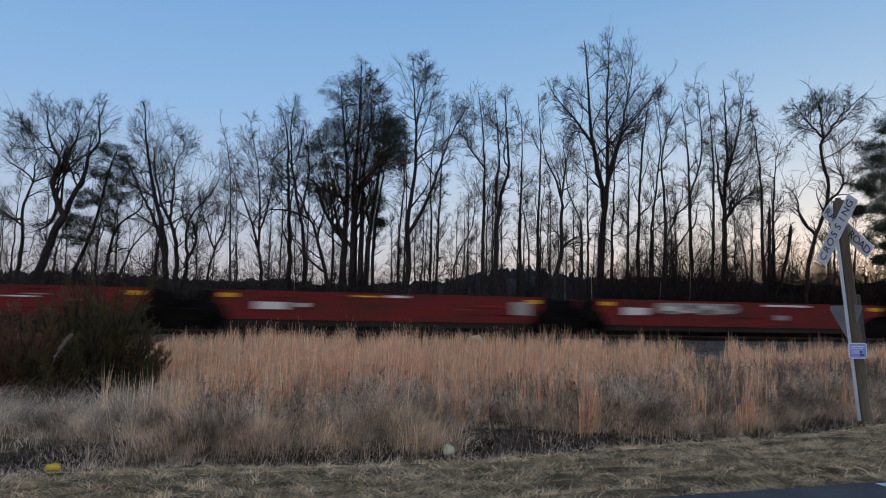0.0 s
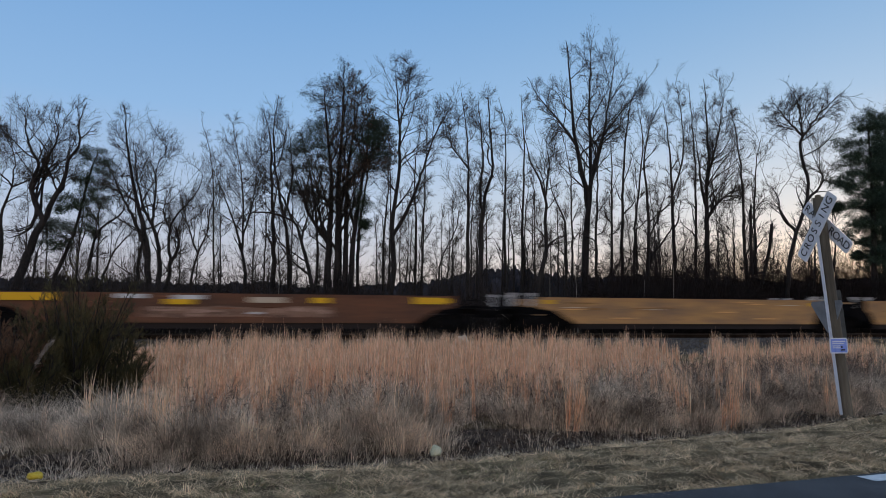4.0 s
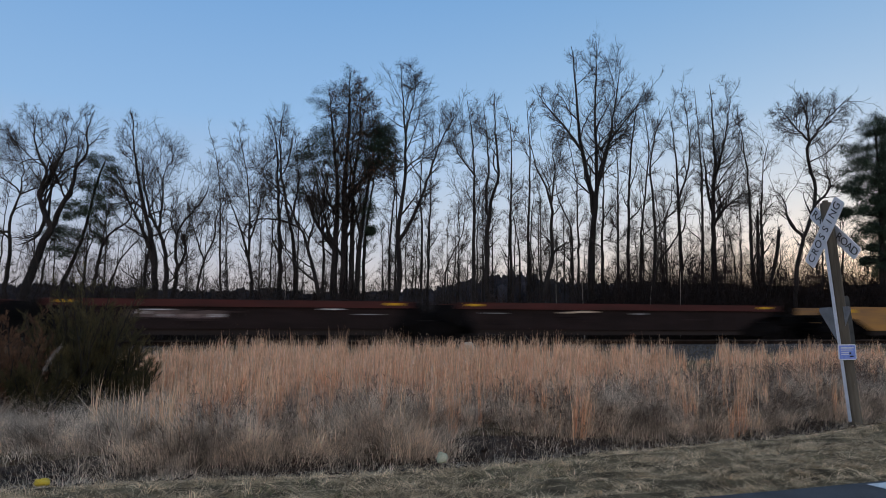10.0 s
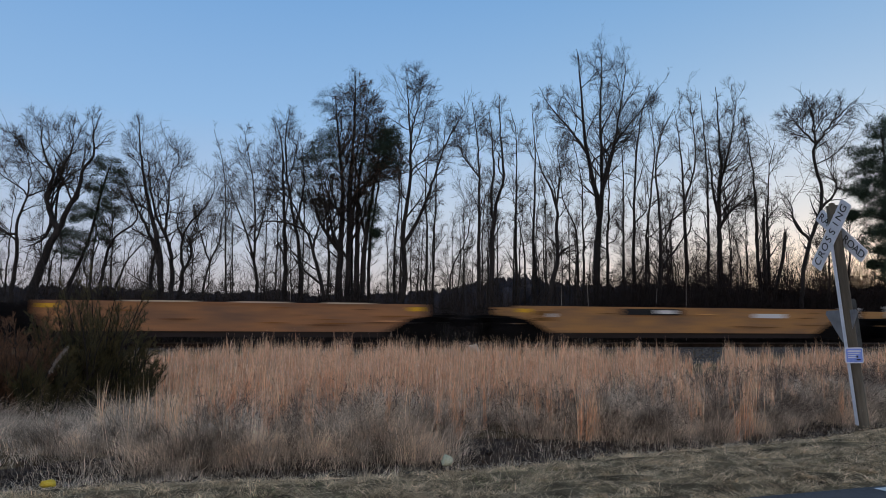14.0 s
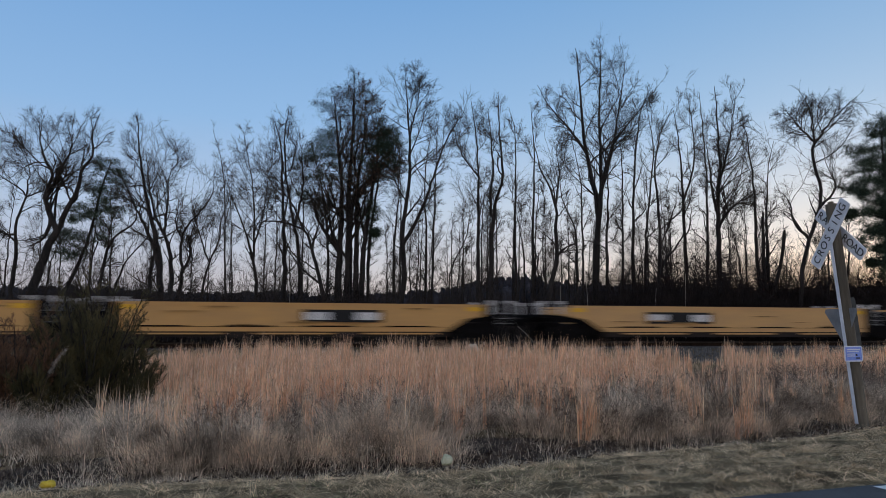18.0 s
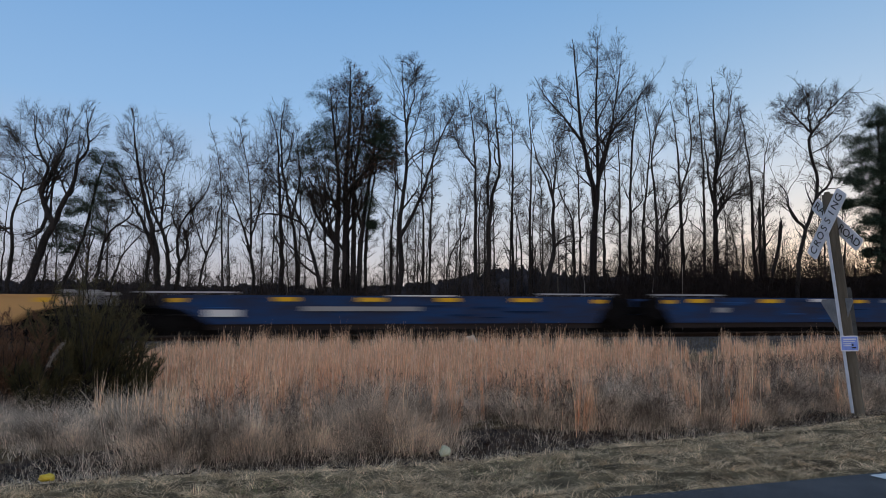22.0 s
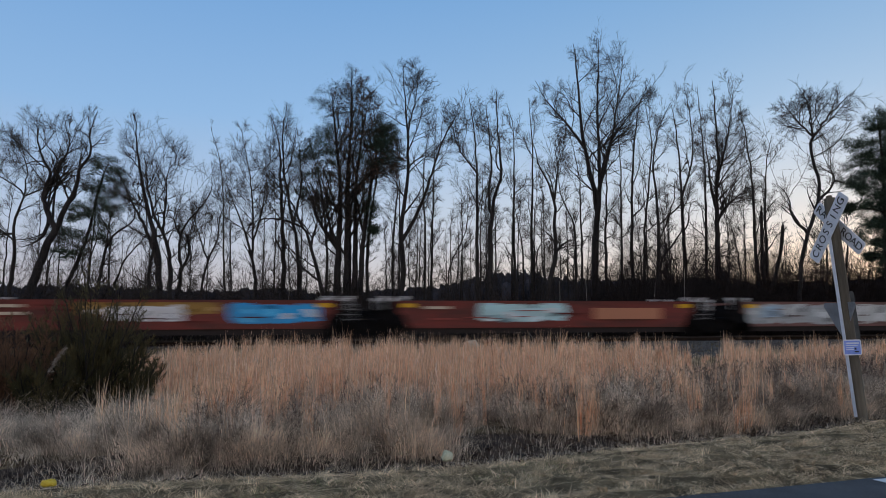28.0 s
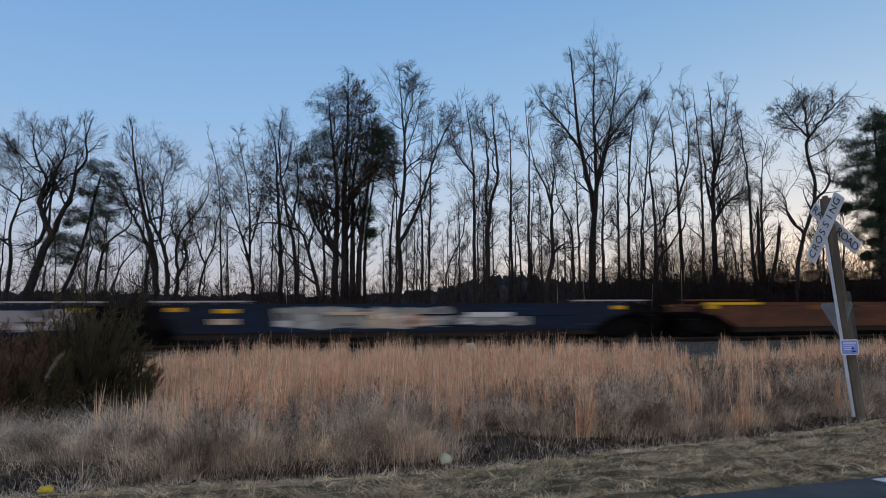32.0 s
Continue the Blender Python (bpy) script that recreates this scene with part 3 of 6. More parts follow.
def make_car(length, left, right, style, colour, marks, seed, fittings):
    """One well unit, x along the track; left and right say whether that end has a coupler or shares a truck."""
    rng = random.Random(seed)
    h = length / 2
    root = new("well_car")
    body = paint(colour, 0.25 if style == "ledge" else 0.72)
    top, low = 1.56, 0.48
    shelf, chord = style == "shelf", style == "chord"
    face = 1.28 if shelf else 1.40 if chord else 1.50
    # coupled ends rise in a long slope over their own truck, ends on a shared truck are cut back a little
    cut = 0.0 if style in ("ledge", "shelf") else 0.34
    a_t, a_l = (-h + 1.9, -h + 3.5) if left else (-h + 1.42 - cut * 0.4, -h + 1.42 + cut)
    b_t, b_l = (h - 1.9, h - 3.5) if right else (h - 1.42 + cut * 0.4, h - 1.42 - cut)
    knee = 1.10
    for s in (-1, 1):
        bm = bmesh.new()
        wall_top = top - 0.16 if (shelf or chord) else top
        if shelf:
            plate(bm, [(a_l, low), (b_l, low), (b_l, wall_top), (a_l, wall_top)], s * face - 0.03, s * face + 0.03)
        else:
            plate(bm, [(a_l, low), (b_l, low), (b_l + (b_t - b_l) * 0.55, knee - 0.12), (b_t, knee), (b_t, wall_top), (a_t, wall_top), (a_t, knee), (a_l + (a_t - a_l) * 0.55, knee - 0.12)], s * face - 0.03, s * face + 0.03)
        wall = part("side_wall", bm, body, root)
        bm = bmesh.new()
        if shelf:
            box(bm, a_t - 0.5, b_t + 0.5, s * 1.50 - 0.12, s * 1.50 + 0.02, top - 0.15, top + 0.01)
            box(bm, a_t - 0.5, b_t + 0.5, min(s * 1.25, s * 1.5), max(s * 1.25, s * 1.5), top - 0.06, top - 0.002)
            part("top_flange", bm, paint(marks["flange"]), root, "overhanging coloured top flange")
        elif chord:
            box(bm, a_t - 0.3, b_t + 0.3, s * 1.46 - 0.08, s * 1.46 + 0.04, top - 0.24, top + 0.03)
            part("top_chord", bm, paint(marks["flange"]), root, "reddish-brown top chord")
        else:
            box(bm, a_t, b_t, s * 1.50 - 0.05, s * 1.50 + 0.045, top - 0.07, top + 0.02)
            part("top_chord", bm, body, root)
        bm = bmesh.new()
        box(bm, a_l, b_l, s * (face - 0.10) - 0.06, s * (face - 0.10) + 0.06, low - 0.24, low + 0.02)
        part("bottom_sill", bm, paint(UNDER), root)
        bm = bmesh.new()
        box(bm, a_l, b_l, s * face - 0.045, s * face + 0.05, low - 0.02, low + 0.05)
        part("lower_flange", bm, body, root)
        if shelf or chord:
            n = 11
            for i in range(n):
                x = a_l + (b_l - a_l) * (i + 0.5) / n
                bm = bmesh.new()
                box(bm, x - 0.05, x + 0.05, s * face - (0.10 if s < 0 else -0.03), s * face + (0.10 if s > 0 else -0.03), low + 0.05, wall_top)
                part("stake", bm, body, root)
        if style == "ledge":
            # near-black strips draw the slots together with their shadow lines
            bm = bmesh.new()
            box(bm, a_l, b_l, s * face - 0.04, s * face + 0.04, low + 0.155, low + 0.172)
            part("ledge", bm, SHADED_IRON, root, "thin painted shadow line of the groove low on the side")
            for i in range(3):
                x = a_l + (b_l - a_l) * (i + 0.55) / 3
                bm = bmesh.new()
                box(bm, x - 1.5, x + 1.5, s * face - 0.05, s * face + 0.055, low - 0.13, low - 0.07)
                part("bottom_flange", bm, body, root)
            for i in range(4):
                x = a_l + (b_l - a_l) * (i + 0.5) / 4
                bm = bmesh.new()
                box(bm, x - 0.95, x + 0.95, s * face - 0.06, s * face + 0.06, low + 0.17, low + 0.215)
                part("ledge", bm, SHADED_IRON, root, "dark slot with its shadow line painted low on the side")
        # spray paint, letterings and reflectors, on both sides alike
        for j, (x0, x1, z0, z1, col) in enumerate(marks.get("spray", ()) if s < 0 else ()):
            tag(wall, a_t + (b_t - a_t) * x0, a_t + (b_t - a_t) * x1, low + (wall_top - low) * z0, low + (wall_top - low) * z1, -face - 0.0315 - 0.012 * j, col, rng)
        worn = [] if s > 0 else scuffs(seed + 7, [tuple(c * 0.55 for c in colour), tuple(c * 0.72 for c in colour), tuple(c * 0.45 for c in colour)], 6, 0.2, 0.92) if style == "ledge" else scuffs(seed + 7, [tuple(c * 0.45 for c in colour), tuple(c * 0.6 for c in colour), tuple(min(1, c * 1.5) for c in colour)], 7, 0.15, 0.95)
        for x0, x1, z0, z1, col in list(marks.get("bars", ())) + worn:
            xa, xb = a_t + (b_t - a_t) * x0, a_t + (b_t - a_t) * x1
            yy = (-face - 0.095 if s < 0 else face + 0.091) + rng.uniform(0, 0.012) * s
            bm = bmesh.new()
            box(bm, xa, xb, yy, yy + 0.004, low + (top - low) * z0, low + (top - low) * z1)
            part("marking", bm, paint(col, 0.1), wall)
        if marks.get("logo"):
            lx, wide, kind = marks["logo"]
            xa = a_t + (b_t - a_t) * lx
            yy = -face - 0.075 if s < 0 else face + 0.071
            bm = bmesh.new()
            if kind == "panel":
                box(bm, xa, xa + wide, yy, yy + 0.004, low + 0.34, top - 0.24)
                logo = part("logo_panel", bm, paint(BLACK, 0.1), wall, "dark framed panel with a plain white device")
                for x, bar in ((xa + 0.12, 0.5), (xa + 0.70, 0.32), (xa + wide - 1.0, 0.36), (xa + wide - 0.58, 0.46)):
                    bm = bmesh.new()
                    box(bm, x, x + bar, yy - 0.004, yy, low + 0.44, top - 0.34)
                    ob = part("logo_bar", bm, paint(WHITE, 0.1), wall)
            else:
                for i in range(3):
                    bm = bmesh.new()
                    x = xa + wide * i / 3
                    box(bm, x, x + wide / 3 * 0.8, yy, yy + 0.004, top - 0.36, top - 0.24)
                    box(bm, x + wide * 0.09, x + wide * 0.18, yy, yy + 0.004, low + 0.30, top - 0.36)
                    part("logo_bar", bm, paint(SIGNRED, 0.1), wall)
        for e, x in ((left, a_t + 0.15), (right, b_t - 0.65)):
            if marks.get("reflector", True):
                bm = bmesh.new()
                yy = (-1.58 if (shelf or chord) else -1.56) if s < 0 else (1.575 if (shelf or chord) else 1.556)
                box(bm, x, x + 0.5, yy, yy + 0.004, top - 0.26, top - 0.10) if not (shelf or chord) else box(bm, x, x + 0.5, yy + (0.05 if s < 0 else -0.05) * (1 if shelf else 0.6), yy + (0.054 if s < 0 else -0.046), top - 0.13, top - 0.03)
                part("reflector", bm, paint(GOLD, 0.1), wall, "yellow reflective patch")
    # floor, end walls, end decks
    bm = bmesh.new()
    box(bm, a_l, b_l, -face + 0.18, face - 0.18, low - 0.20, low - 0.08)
    part("well_floor", bm, SHADED_IRON, root)
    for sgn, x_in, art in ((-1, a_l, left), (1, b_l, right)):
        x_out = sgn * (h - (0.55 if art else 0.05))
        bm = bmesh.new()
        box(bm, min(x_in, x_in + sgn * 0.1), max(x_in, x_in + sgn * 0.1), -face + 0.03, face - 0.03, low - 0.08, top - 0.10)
        part("end_wall", bm, SHADED_IRON, root)
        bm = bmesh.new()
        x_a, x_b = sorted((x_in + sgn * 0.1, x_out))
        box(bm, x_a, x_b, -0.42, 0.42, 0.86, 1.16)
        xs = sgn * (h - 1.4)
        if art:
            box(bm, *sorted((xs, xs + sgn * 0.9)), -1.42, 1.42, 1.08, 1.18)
        part("end_sill", bm, SHADED_IRON, root)
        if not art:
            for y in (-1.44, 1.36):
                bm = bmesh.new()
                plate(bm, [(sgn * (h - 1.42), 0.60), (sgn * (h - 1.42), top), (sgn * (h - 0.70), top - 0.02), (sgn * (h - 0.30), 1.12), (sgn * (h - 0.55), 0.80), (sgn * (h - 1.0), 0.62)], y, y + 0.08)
                part("end_bracket", bm, SHADED_IRON, root)
        if fittings:
            for y in (-1.40, 1.40):
                for dx in (0.25, 1.05):
                    bm = bmesh.new()
                    x = sgn * (h - 1.42 + dx - 0.35)
                    box(bm, x - 0.12, x + 0.12, y - 0.05, y + 0.05, top + 0.08, top + 0.20)
                    box(bm, x - 0.04, x + 0.04, y - 0.04, y + 0.04, top - 0.35, top + 0.12)
                    part("stacking_guide", bm, paint(WHITE, 0.4), root, "light grey steel guide fitting")
        bm = bmesh.new()
        x = sgn * (h - (1.0 if art else 0.7))
        for z in (0.80, 1.00, 1.20, 1.40):
            box(bm, x - 0.24, x + 0.24, -1.49, -1.465, z, z + 0.02)
        box(bm, x - 0.25, x - 0.23, -1.49, -1.465, 0.75, 1.48)
        box(bm, x + 0.23, x + 0.25, -1.49, -1.465, 0.75, 1.48)
        part("ladder", bm, LADDER if fittings and sgn > 0 else SHADED_IRON, root)
        if art:
            bm = bmesh.new()
            box(bm, *sorted((sgn * (h - 0.6), sgn * (h - 0.02))), -0.10, 0.10, 0.72, 0.98)
            box(bm, *sorted((sgn * (h - 0.22), sgn * (h - 0.02))), -0.17, 0.17, 0.68, 1.02)
            part("coupler", bm, SHADED_IRON, root)
            make_truck(root, sgn * (h - 2.35))
        elif sgn > 0:
            make_truck(root, h)
    return root


GAPS = [-25.9, -10.5, 5.2, 22.8, 42.1, 62.1, 81.4, 102.2, 119.5, 134.9, 150.5, 165.9, 183.9, 201.2, 216.7, 232.6, 248.1, 265.9, 283.9, 299.2, 315.1,
        330.7, 348.3, 368.3, 385.2, 400.7, 416.3, 431.9, 449.4, 467.6, 482.9, 498.5, 513.8, 531.6, 552.8, 572.0, 593.6, 614.5, 634.1, 655.1, 672.4,
        688.0, 703.8, 718.1, 736.1, 757.6, 776.8, 799.0, 820.2, 839.6]
COUPLED = {3, 4, 5, 6, 7, 12, 17, 22, 23, 28, 33, 36, 39, 44, 47}
PANEL = dict(logo=(0.58, 2.7, "panel"), reflector=False)
LETTER = dict(logo=(0.60, 2.1, "letters"))


def scuffs(seed, cols, n=6, lo=0.55, hi=0.95):
    r = random.Random(seed)
    out = []
    for _ in range(n):
        x, z = r.uniform(0.03, 0.88), r.uniform(lo, hi)
        out.append((x, x + r.uniform(0.03, 0.10), z - r.uniform(0.03, 0.06), z, r.choice(cols)))
    return out


UNITS = [
    ("plain", RED, dict(bars=scuffs(1, [WHITE, GREY], 5)), 0),
    ("plain", RED, dict(bars=[(0.11, 0.20, 0.35, 0.62, WHITE), (0.23, 0.26, 0.45, 0.6, WHITE), (0.40, 0.47, 0.86, 0.92, GOLD), (0.50, 0.56, 0.86, 0.95, WHITE), (0.90, 0.96, 0.30, 0.8, GREY)]), 0),
    ("plain", RED, dict(bars=[(0.08, 0.16, 0.40, 0.7, WHITE), (0.56, 0.72, 0.86, 0.94, WHITE), (0.60, 0.64, 0.3, 0.5, GREY)], spray=[(0.20, 0.46, 0.45, 0.98, GREY)]), 0),
    ("shelf", DARK, dict(flange=(0.42, 0.19, 0.03), bars=[(0.22, 0.30, 0.50, 0.60, GREY), (0.66, 0.69, 0.40, 0.58, GREY)]), 0),
    ("shelf", (0.036, 0.021, 0.018), dict(flange=(0.28, 0.12, 0.04), bars=[(0.24, 0.31, 0.52, 0.60, GREY)]), 0),
    ("shelf", (0.046, 0.023, 0.018), dict(flange=(0.26, 0.105, 0.045), bars=[(0.20, 0.28, 0.35, 0.6, GREY), (0.55, 0.64, 0.10, 0.72, BEIGE), (0.65, 0.74, 0.10, 0.68, (0.5, 0.3, 0.06))]), 0),
    ("plain", (0.17, 0.075, 0.04), dict(bars=[(0.0, 0.12, 0.72, 0.98, GOLD), (0.24, 0.30, 0.82, 0.97, WHITE), (0.36, 0.42, 0.80, 0.95, WHITE), (0.34, 0.40, 0.62, 0.8, GOLD), (0.52, 0.60, 0.7, 0.9, BEIGE), (0.66, 0.70, 0.7, 0.9, GOLD), (0.90, 0.98, 0.7, 0.95, GOLD)], spray=[(0.3, 0.7, 0.15, 0.6, (0.26, 0.15, 0.1))]), 0),
    ("plain", TAN, dict(bars=scuffs(7, [(0.3, 0.15, 0.05), BEIGE], 6)), 1),
    ("plain", TAN, dict(PANEL), 1),
    ("plain", TAN, dict(PANEL, bars=scuffs(9, [(0.25, 0.12, 0.05)], 3, 0.4, 0.8)), 1),
    ("plain", (0.48, 0.24, 0.06), dict(PANEL), 1),
    ("plain", (0.46, 0.22, 0.06), dict(logo=(0.48, 3.1, "panel"), reflector=False, bars=scuffs(3, [(0.2, 0.1, 0.05)], 5, 0.4, 0.9)), 1),
    ("chord", BROWN, dict(flange=MAROON, bars=scuffs(12, [GREY, BEIGE, (0.25, 0.16, 0.13)], 9)), 0),
    ("chord", BROWN, dict(flange=MAROON, bars=scuffs(13, [GREY, WHITE, (0.25, 0.16, 0.13)], 10), spray=[(0.45, 0.62, 0.2, 0.75, (0.2, 0.17, 0.16))]), 0),
    ("chord", BROWN, dict(flange=MAROON, bars=scuffs(14, [GREY, WHITE, GOLD], 10), spray=[(0.42, 0.60, 0.3, 0.8, (0.2, 0.17, 0.16))]), 0),
    ("chord", DARK, dict(flange=MAROON, bars=scuffs(15, [GREY, WHITE, (0.25, 0.16, 0.13)], 9), spray=[(0.2, 0.45, 0.4, 0.8, (0.16, 0.12, 0.11))]), 0),
    ("chord", DARK, dict(flange=MAROON, bars=scuffs(16, [GREY, BEIGE], 8)), 0),
    ("plain", (0.44, 0.23, 0.065), dict(bars=[(0.20, 0.42, 0.5, 0.66, (0.22, 0.10, 0.03))], spray=[(0.40, 0.48, 0.15, 0.65, (0.24, 0.22, 0.12)), (0.76, 0.93, 0.1, 0.85, (0.10, 0.26, 0.20))]), 0),
    ("plain", (0.44, 0.23, 0.065), dict(LETTER, logo=(0.28, 2.2, "letters"), spray=[(0.62, 0.95, 0.1, 0.95, (0.28, 0.27, 0.2))]), 0),
    ("plain", (0.40, 0.185, 0.065), dict(logo=(0.42, 2.0, "letters"), spray=[(0.60, 0.95, 0.1, 0.95, ICE)]), 0),
    ("plain", (0.41, 0.205, 0.07), dict(bars=[(0.42, 0.58, 0.45, 0.80, WHITE)] + scuffs(20, [(0.25, 0.11, 0.03), (0.55, 0.32, 0.06)], 8, 0.3, 0.95), spray=[(0.02, 0.12, 0.2, 0.6, (0.25, 0.11, 0.03))]), 0),
    ("plain", (0.37, 0.175, 0.075), dict(bars=[(0.20, 0.38, 1.0, 1.05, BEIGE), (0.48, 0.62, 1.0, 1.05, BEIGE), (0.72, 0.85, 1.0, 1.05, BEIGE)] + scuffs(21, [(0.25, 0.11, 0.03)], 6, 0.3, 0.9)), 0),
    ("plain", (0.40, 0.205, 0.07), dict(bars=[(0.30, 0.48, 0.70, 0.95, BLACK), (0.32, 0.36, 0.76, 0.90, WHITE), (0.40, 0.46, 0.76, 0.90, WHITE), (0.70, 0.80, 0.62, 0.80, WHITE)], spray=[(0.05, 0.11, 0.4, 0.85, (0.2, 0.1, 0.03))]), 0),
    ("ledge", (0.45, 0.24, 0.085), dict(logo=(0.30, 2.6, "panel")), 1),
    ("ledge", (0.54, 0.31, 0.11), dict(LETTER, logo=(0.62, 2.0, "letters")), 1),
    ("ledge", (0.54, 0.31, 0.11), dict(LETTER, logo=(0.63, 2.0, "letters")), 1),
    ("ledge", (0.54, 0.31, 0.11), dict(LETTER, logo=(0.66, 1.7, "letters")), 1),
    ("ledge", (0.54, 0.31, 0.11), dict(logo=(0.48, 3.1, "panel")), 1),
    ("ledge", (0.55, 0.33, 0.135), dict(logo=(0.24, 3.2, "panel")), 1),
    ("ledge", (0.55, 0.33, 0.135), dict(logo=(0.27, 2.0, "letters"), bars=[(0.56, 0.72, 0.40, 0.48, (0.3, 0.15, 0.05))], spray=[(0.73, 0.85, 0.05, 0.95, (0.42, 0.50, 0.46))]), 1),
    ("ledge", (0.55, 0.33, 0.135), dict(logo=(0.30, 2.0, "letters"), bars=[(0.62, 0.68, 0.5, 0.6, BROWN)]), 1),
    ("ledge", (0.55, 0.33, 0.135), dict(logo=(0.56, 1.8, "letters"), spray=[(0.14, 0.5, 0.1, 0.95, GREY), (0.78, 0.86, 0.1, 0.6, WHITE)]), 1),
    ("ledge", (0.55, 0.32, 0.125), dict(logo=(0.45, 2.9, "panel")), 1),
    ("plain", BLUE, dict(bars=[(0.08, 0.15, 0.25, 0.5, WHITE), (0.22, 0.27, 0.8, 0.95, GOLD), (0.40, 0.46, 0.8, 0.95, GOLD), (0.58, 0.63, 0.8, 0.95, GOLD), (0.28, 0.54, 0.45, 0.62, GREY), (0.47, 0.62, 1.0, 1.05, WHITE), (0.76, 0.82, 0.8, 0.95, GOLD)], rails=1), 0),
    ("plain", BLUE, dict(bars=[(0.08, 0.14, 0.8, 0.95, GOLD), (0.30, 0.36, 0.8, 0.95, GOLD), (0.46, 0.52, 0.85, 0.98, WHITE), (0.60, 0.64, 0.8, 0.95, GOLD), (0.70, 0.90, 0.82, 0.96, GREY), (0.92, 0.97, 0.4, 0.6, GREY), (0.16, 0.20, 0.4, 0.6, GREY)], rails=1), 0),
    ("plain", (0.015, 0.034, 0.070), dict(bars=[(0.70, 0.84, 0.45, 0.65, GREY), (0.80, 0.84, 0.8, 0.95, GOLD), (0.60, 0.72, 0.9, 0.98, GREY)], spray=[(0.0, 0.52, 0.25, 1.0, TEAL), (0.06, 0.46, 0.05, 0.72, PINK)], rails=1), 0),
    ("plain", RUST, dict(bars=[(0.30, 0.46, 0.48, 0.70, BEIGE), (0.05, 0.12, 0.85, 0.95, (0.4, 0.2, 0.03))], rails=2), 0),
    ("plain", RUST, dict(bars=[(0.42, 0.56, 0.40, 0.75, BEIGE), (0.60, 0.63, 0.35, 0.5, GREY)], rails=2), 0),
    ("plain", (0.26, 0.09, 0.028), dict(bars=[(0.16, 0.22, 1.0, 1.06, BEIGE), (0.30, 0.40, 1.0, 1.06, BEIGE), (0.48, 0.58, 1.0, 1.06, BEIGE), (0.50, 0.55, 0.45, 0.6, GREY)], rails=2), 0),
    ("plain", (0.18, 0.042, 0.032), dict(bars=[(0.2, 0.45, 0.7, 0.9, (0.4, 0.2, 0.07)), (0.02, 0.14, 0.85, 0.95, BEIGE), (0.86, 0.94, 0.3, 0.55, GREY)]), 1),
    ("plain", (0.18, 0.042, 0.032), dict(bars=[(0.04, 0.14, 0.75, 0.85, BEIGE), (0.06, 0.15, 0.5, 0.6, BEIGE)], spray=[(0.28, 0.66, 0.45, 0.98, (0.30, 0.17, 0.04)), (0.36, 0.56, 0.2, 0.85, WHITE), (0.70, 0.95, 0.15, 0.95, CYAN)]), 1),
    ("plain", (0.18, 0.042, 0.032), dict(bars=[(0.08, 0.16, 0.7, 0.8, BEIGE), (0.64, 0.88, 0.3, 0.75, (0.42, 0.18, 0.1))], spray=[(0.26, 0.54, 0.15, 0.98, ICE)]), 1),
    ("plain", (0.20, 0.10, 0.085), dict(spray=[(0.02, 0.50, 0.02, 1.0, (0.36, 0.38, 0.37)), (0.46, 0.98, 0.05, 1.0, (0.46, 0.47, 0.44)), (0.08, 0.16, 0.3, 0.9, (0.3, 0.42, 0.5))]), 1),
    ("plain", (0.16, 0.05, 0.035), dict(bars=[(0.04, 0.16, 0.55, 0.7, BEIGE), (0.20, 0.32, 0.5, 0.62, (0.34, 0.16, 0.08)), (0.50, 0.62, 0.85, 0.95, BEIGE), (0.56, 0.74, 0.5, 0.65, (0.34, 0.16, 0.08)), (0.74, 0.88, 0.2, 0.9, (0.10, 0.09, 0.09))], spray=[(0.37, 0.44, 0.2, 0.85, WHITE)]), 0),
    ("plain", (0.035, 0.042, 0.05), dict(spray=[(0.02, 0.22, 0.2, 0.95, (0.20, 0.24, 0.25)), (0.18, 0.62, 0.05, 1.0, (0.26, 0.32, 0.24)), (0.55, 0.86, 0.05, 1.0, (0.20, 0.36, 0.36)), (0.66, 0.84, 0.05, 0.4, (0.06, 0.2, 0.22))], rails=1), 0),
    ("plain", NAVY, dict(bars=[(0.06, 0.12, 0.3, 0.5, GREY)], spray=[(0.22, 0.48, 0.05, 0.95, (0.22, 0.40, 0.40)), (0.52, 0.64, 0.3, 0.95, GREY), (0.80, 0.97, 0.1, 0.95, (0.30, 0.28, 0.28))], rails=1), 0),
    ("plain", NAVY, dict(bars=[(0.10, 0.14, 0.7, 0.85, GOLD), (0.09, 0.14, 0.3, 0.5, BEIGE), (0.32, 0.40, 0.6, 0.72, BEIGE), (0.62, 0.72, 0.5, 0.68, WHITE)], spray=[(0.22, 0.58, 0.05, 0.98, (0.28, 0.29, 0.27)), (0.40, 0.46, 0.1, 0.8, BEIGE), (0.48, 0.54, 0.1, 0.7, (0.5, 0.34, 0.25)), (0.60, 0.76, 0.15, 0.6, GREY)], rails=1), 0),
    ("plain", (0.13, 0.055, 0.03), dict(bars=[(0.0, 0.16, 0.92, 1.02, GOLD), (0.3, 0.4, 0.7, 0.9, RUST)], rails=2), 0),
    ("plain", (0.13, 0.055, 0.03), dict(bars=scuffs(48, [RUST, BEIGE], 5), rails=2), 0),
]
NAMES = {RED: "red", TAN: "tan-yellow", DARK: "dark brown", BROWN: "dark brown", BLUE: "dark blue", NAVY: "navy blue", RUST: "rusty orange-brown"}


def colour_word(c):
    if c in NAMES:
        return NAMES[c]
    r, g, b = c
    return "yellow" if r > 0.4 else "dark blue-grey" if b > g * 0.95 and r < 0.06 else "red-brown" if r > 2.4 * g else "brown"


def gone(t):
    """Metres that the train has run to the left since the start."""
    return 24.93 * t - 0.00862 * t * t


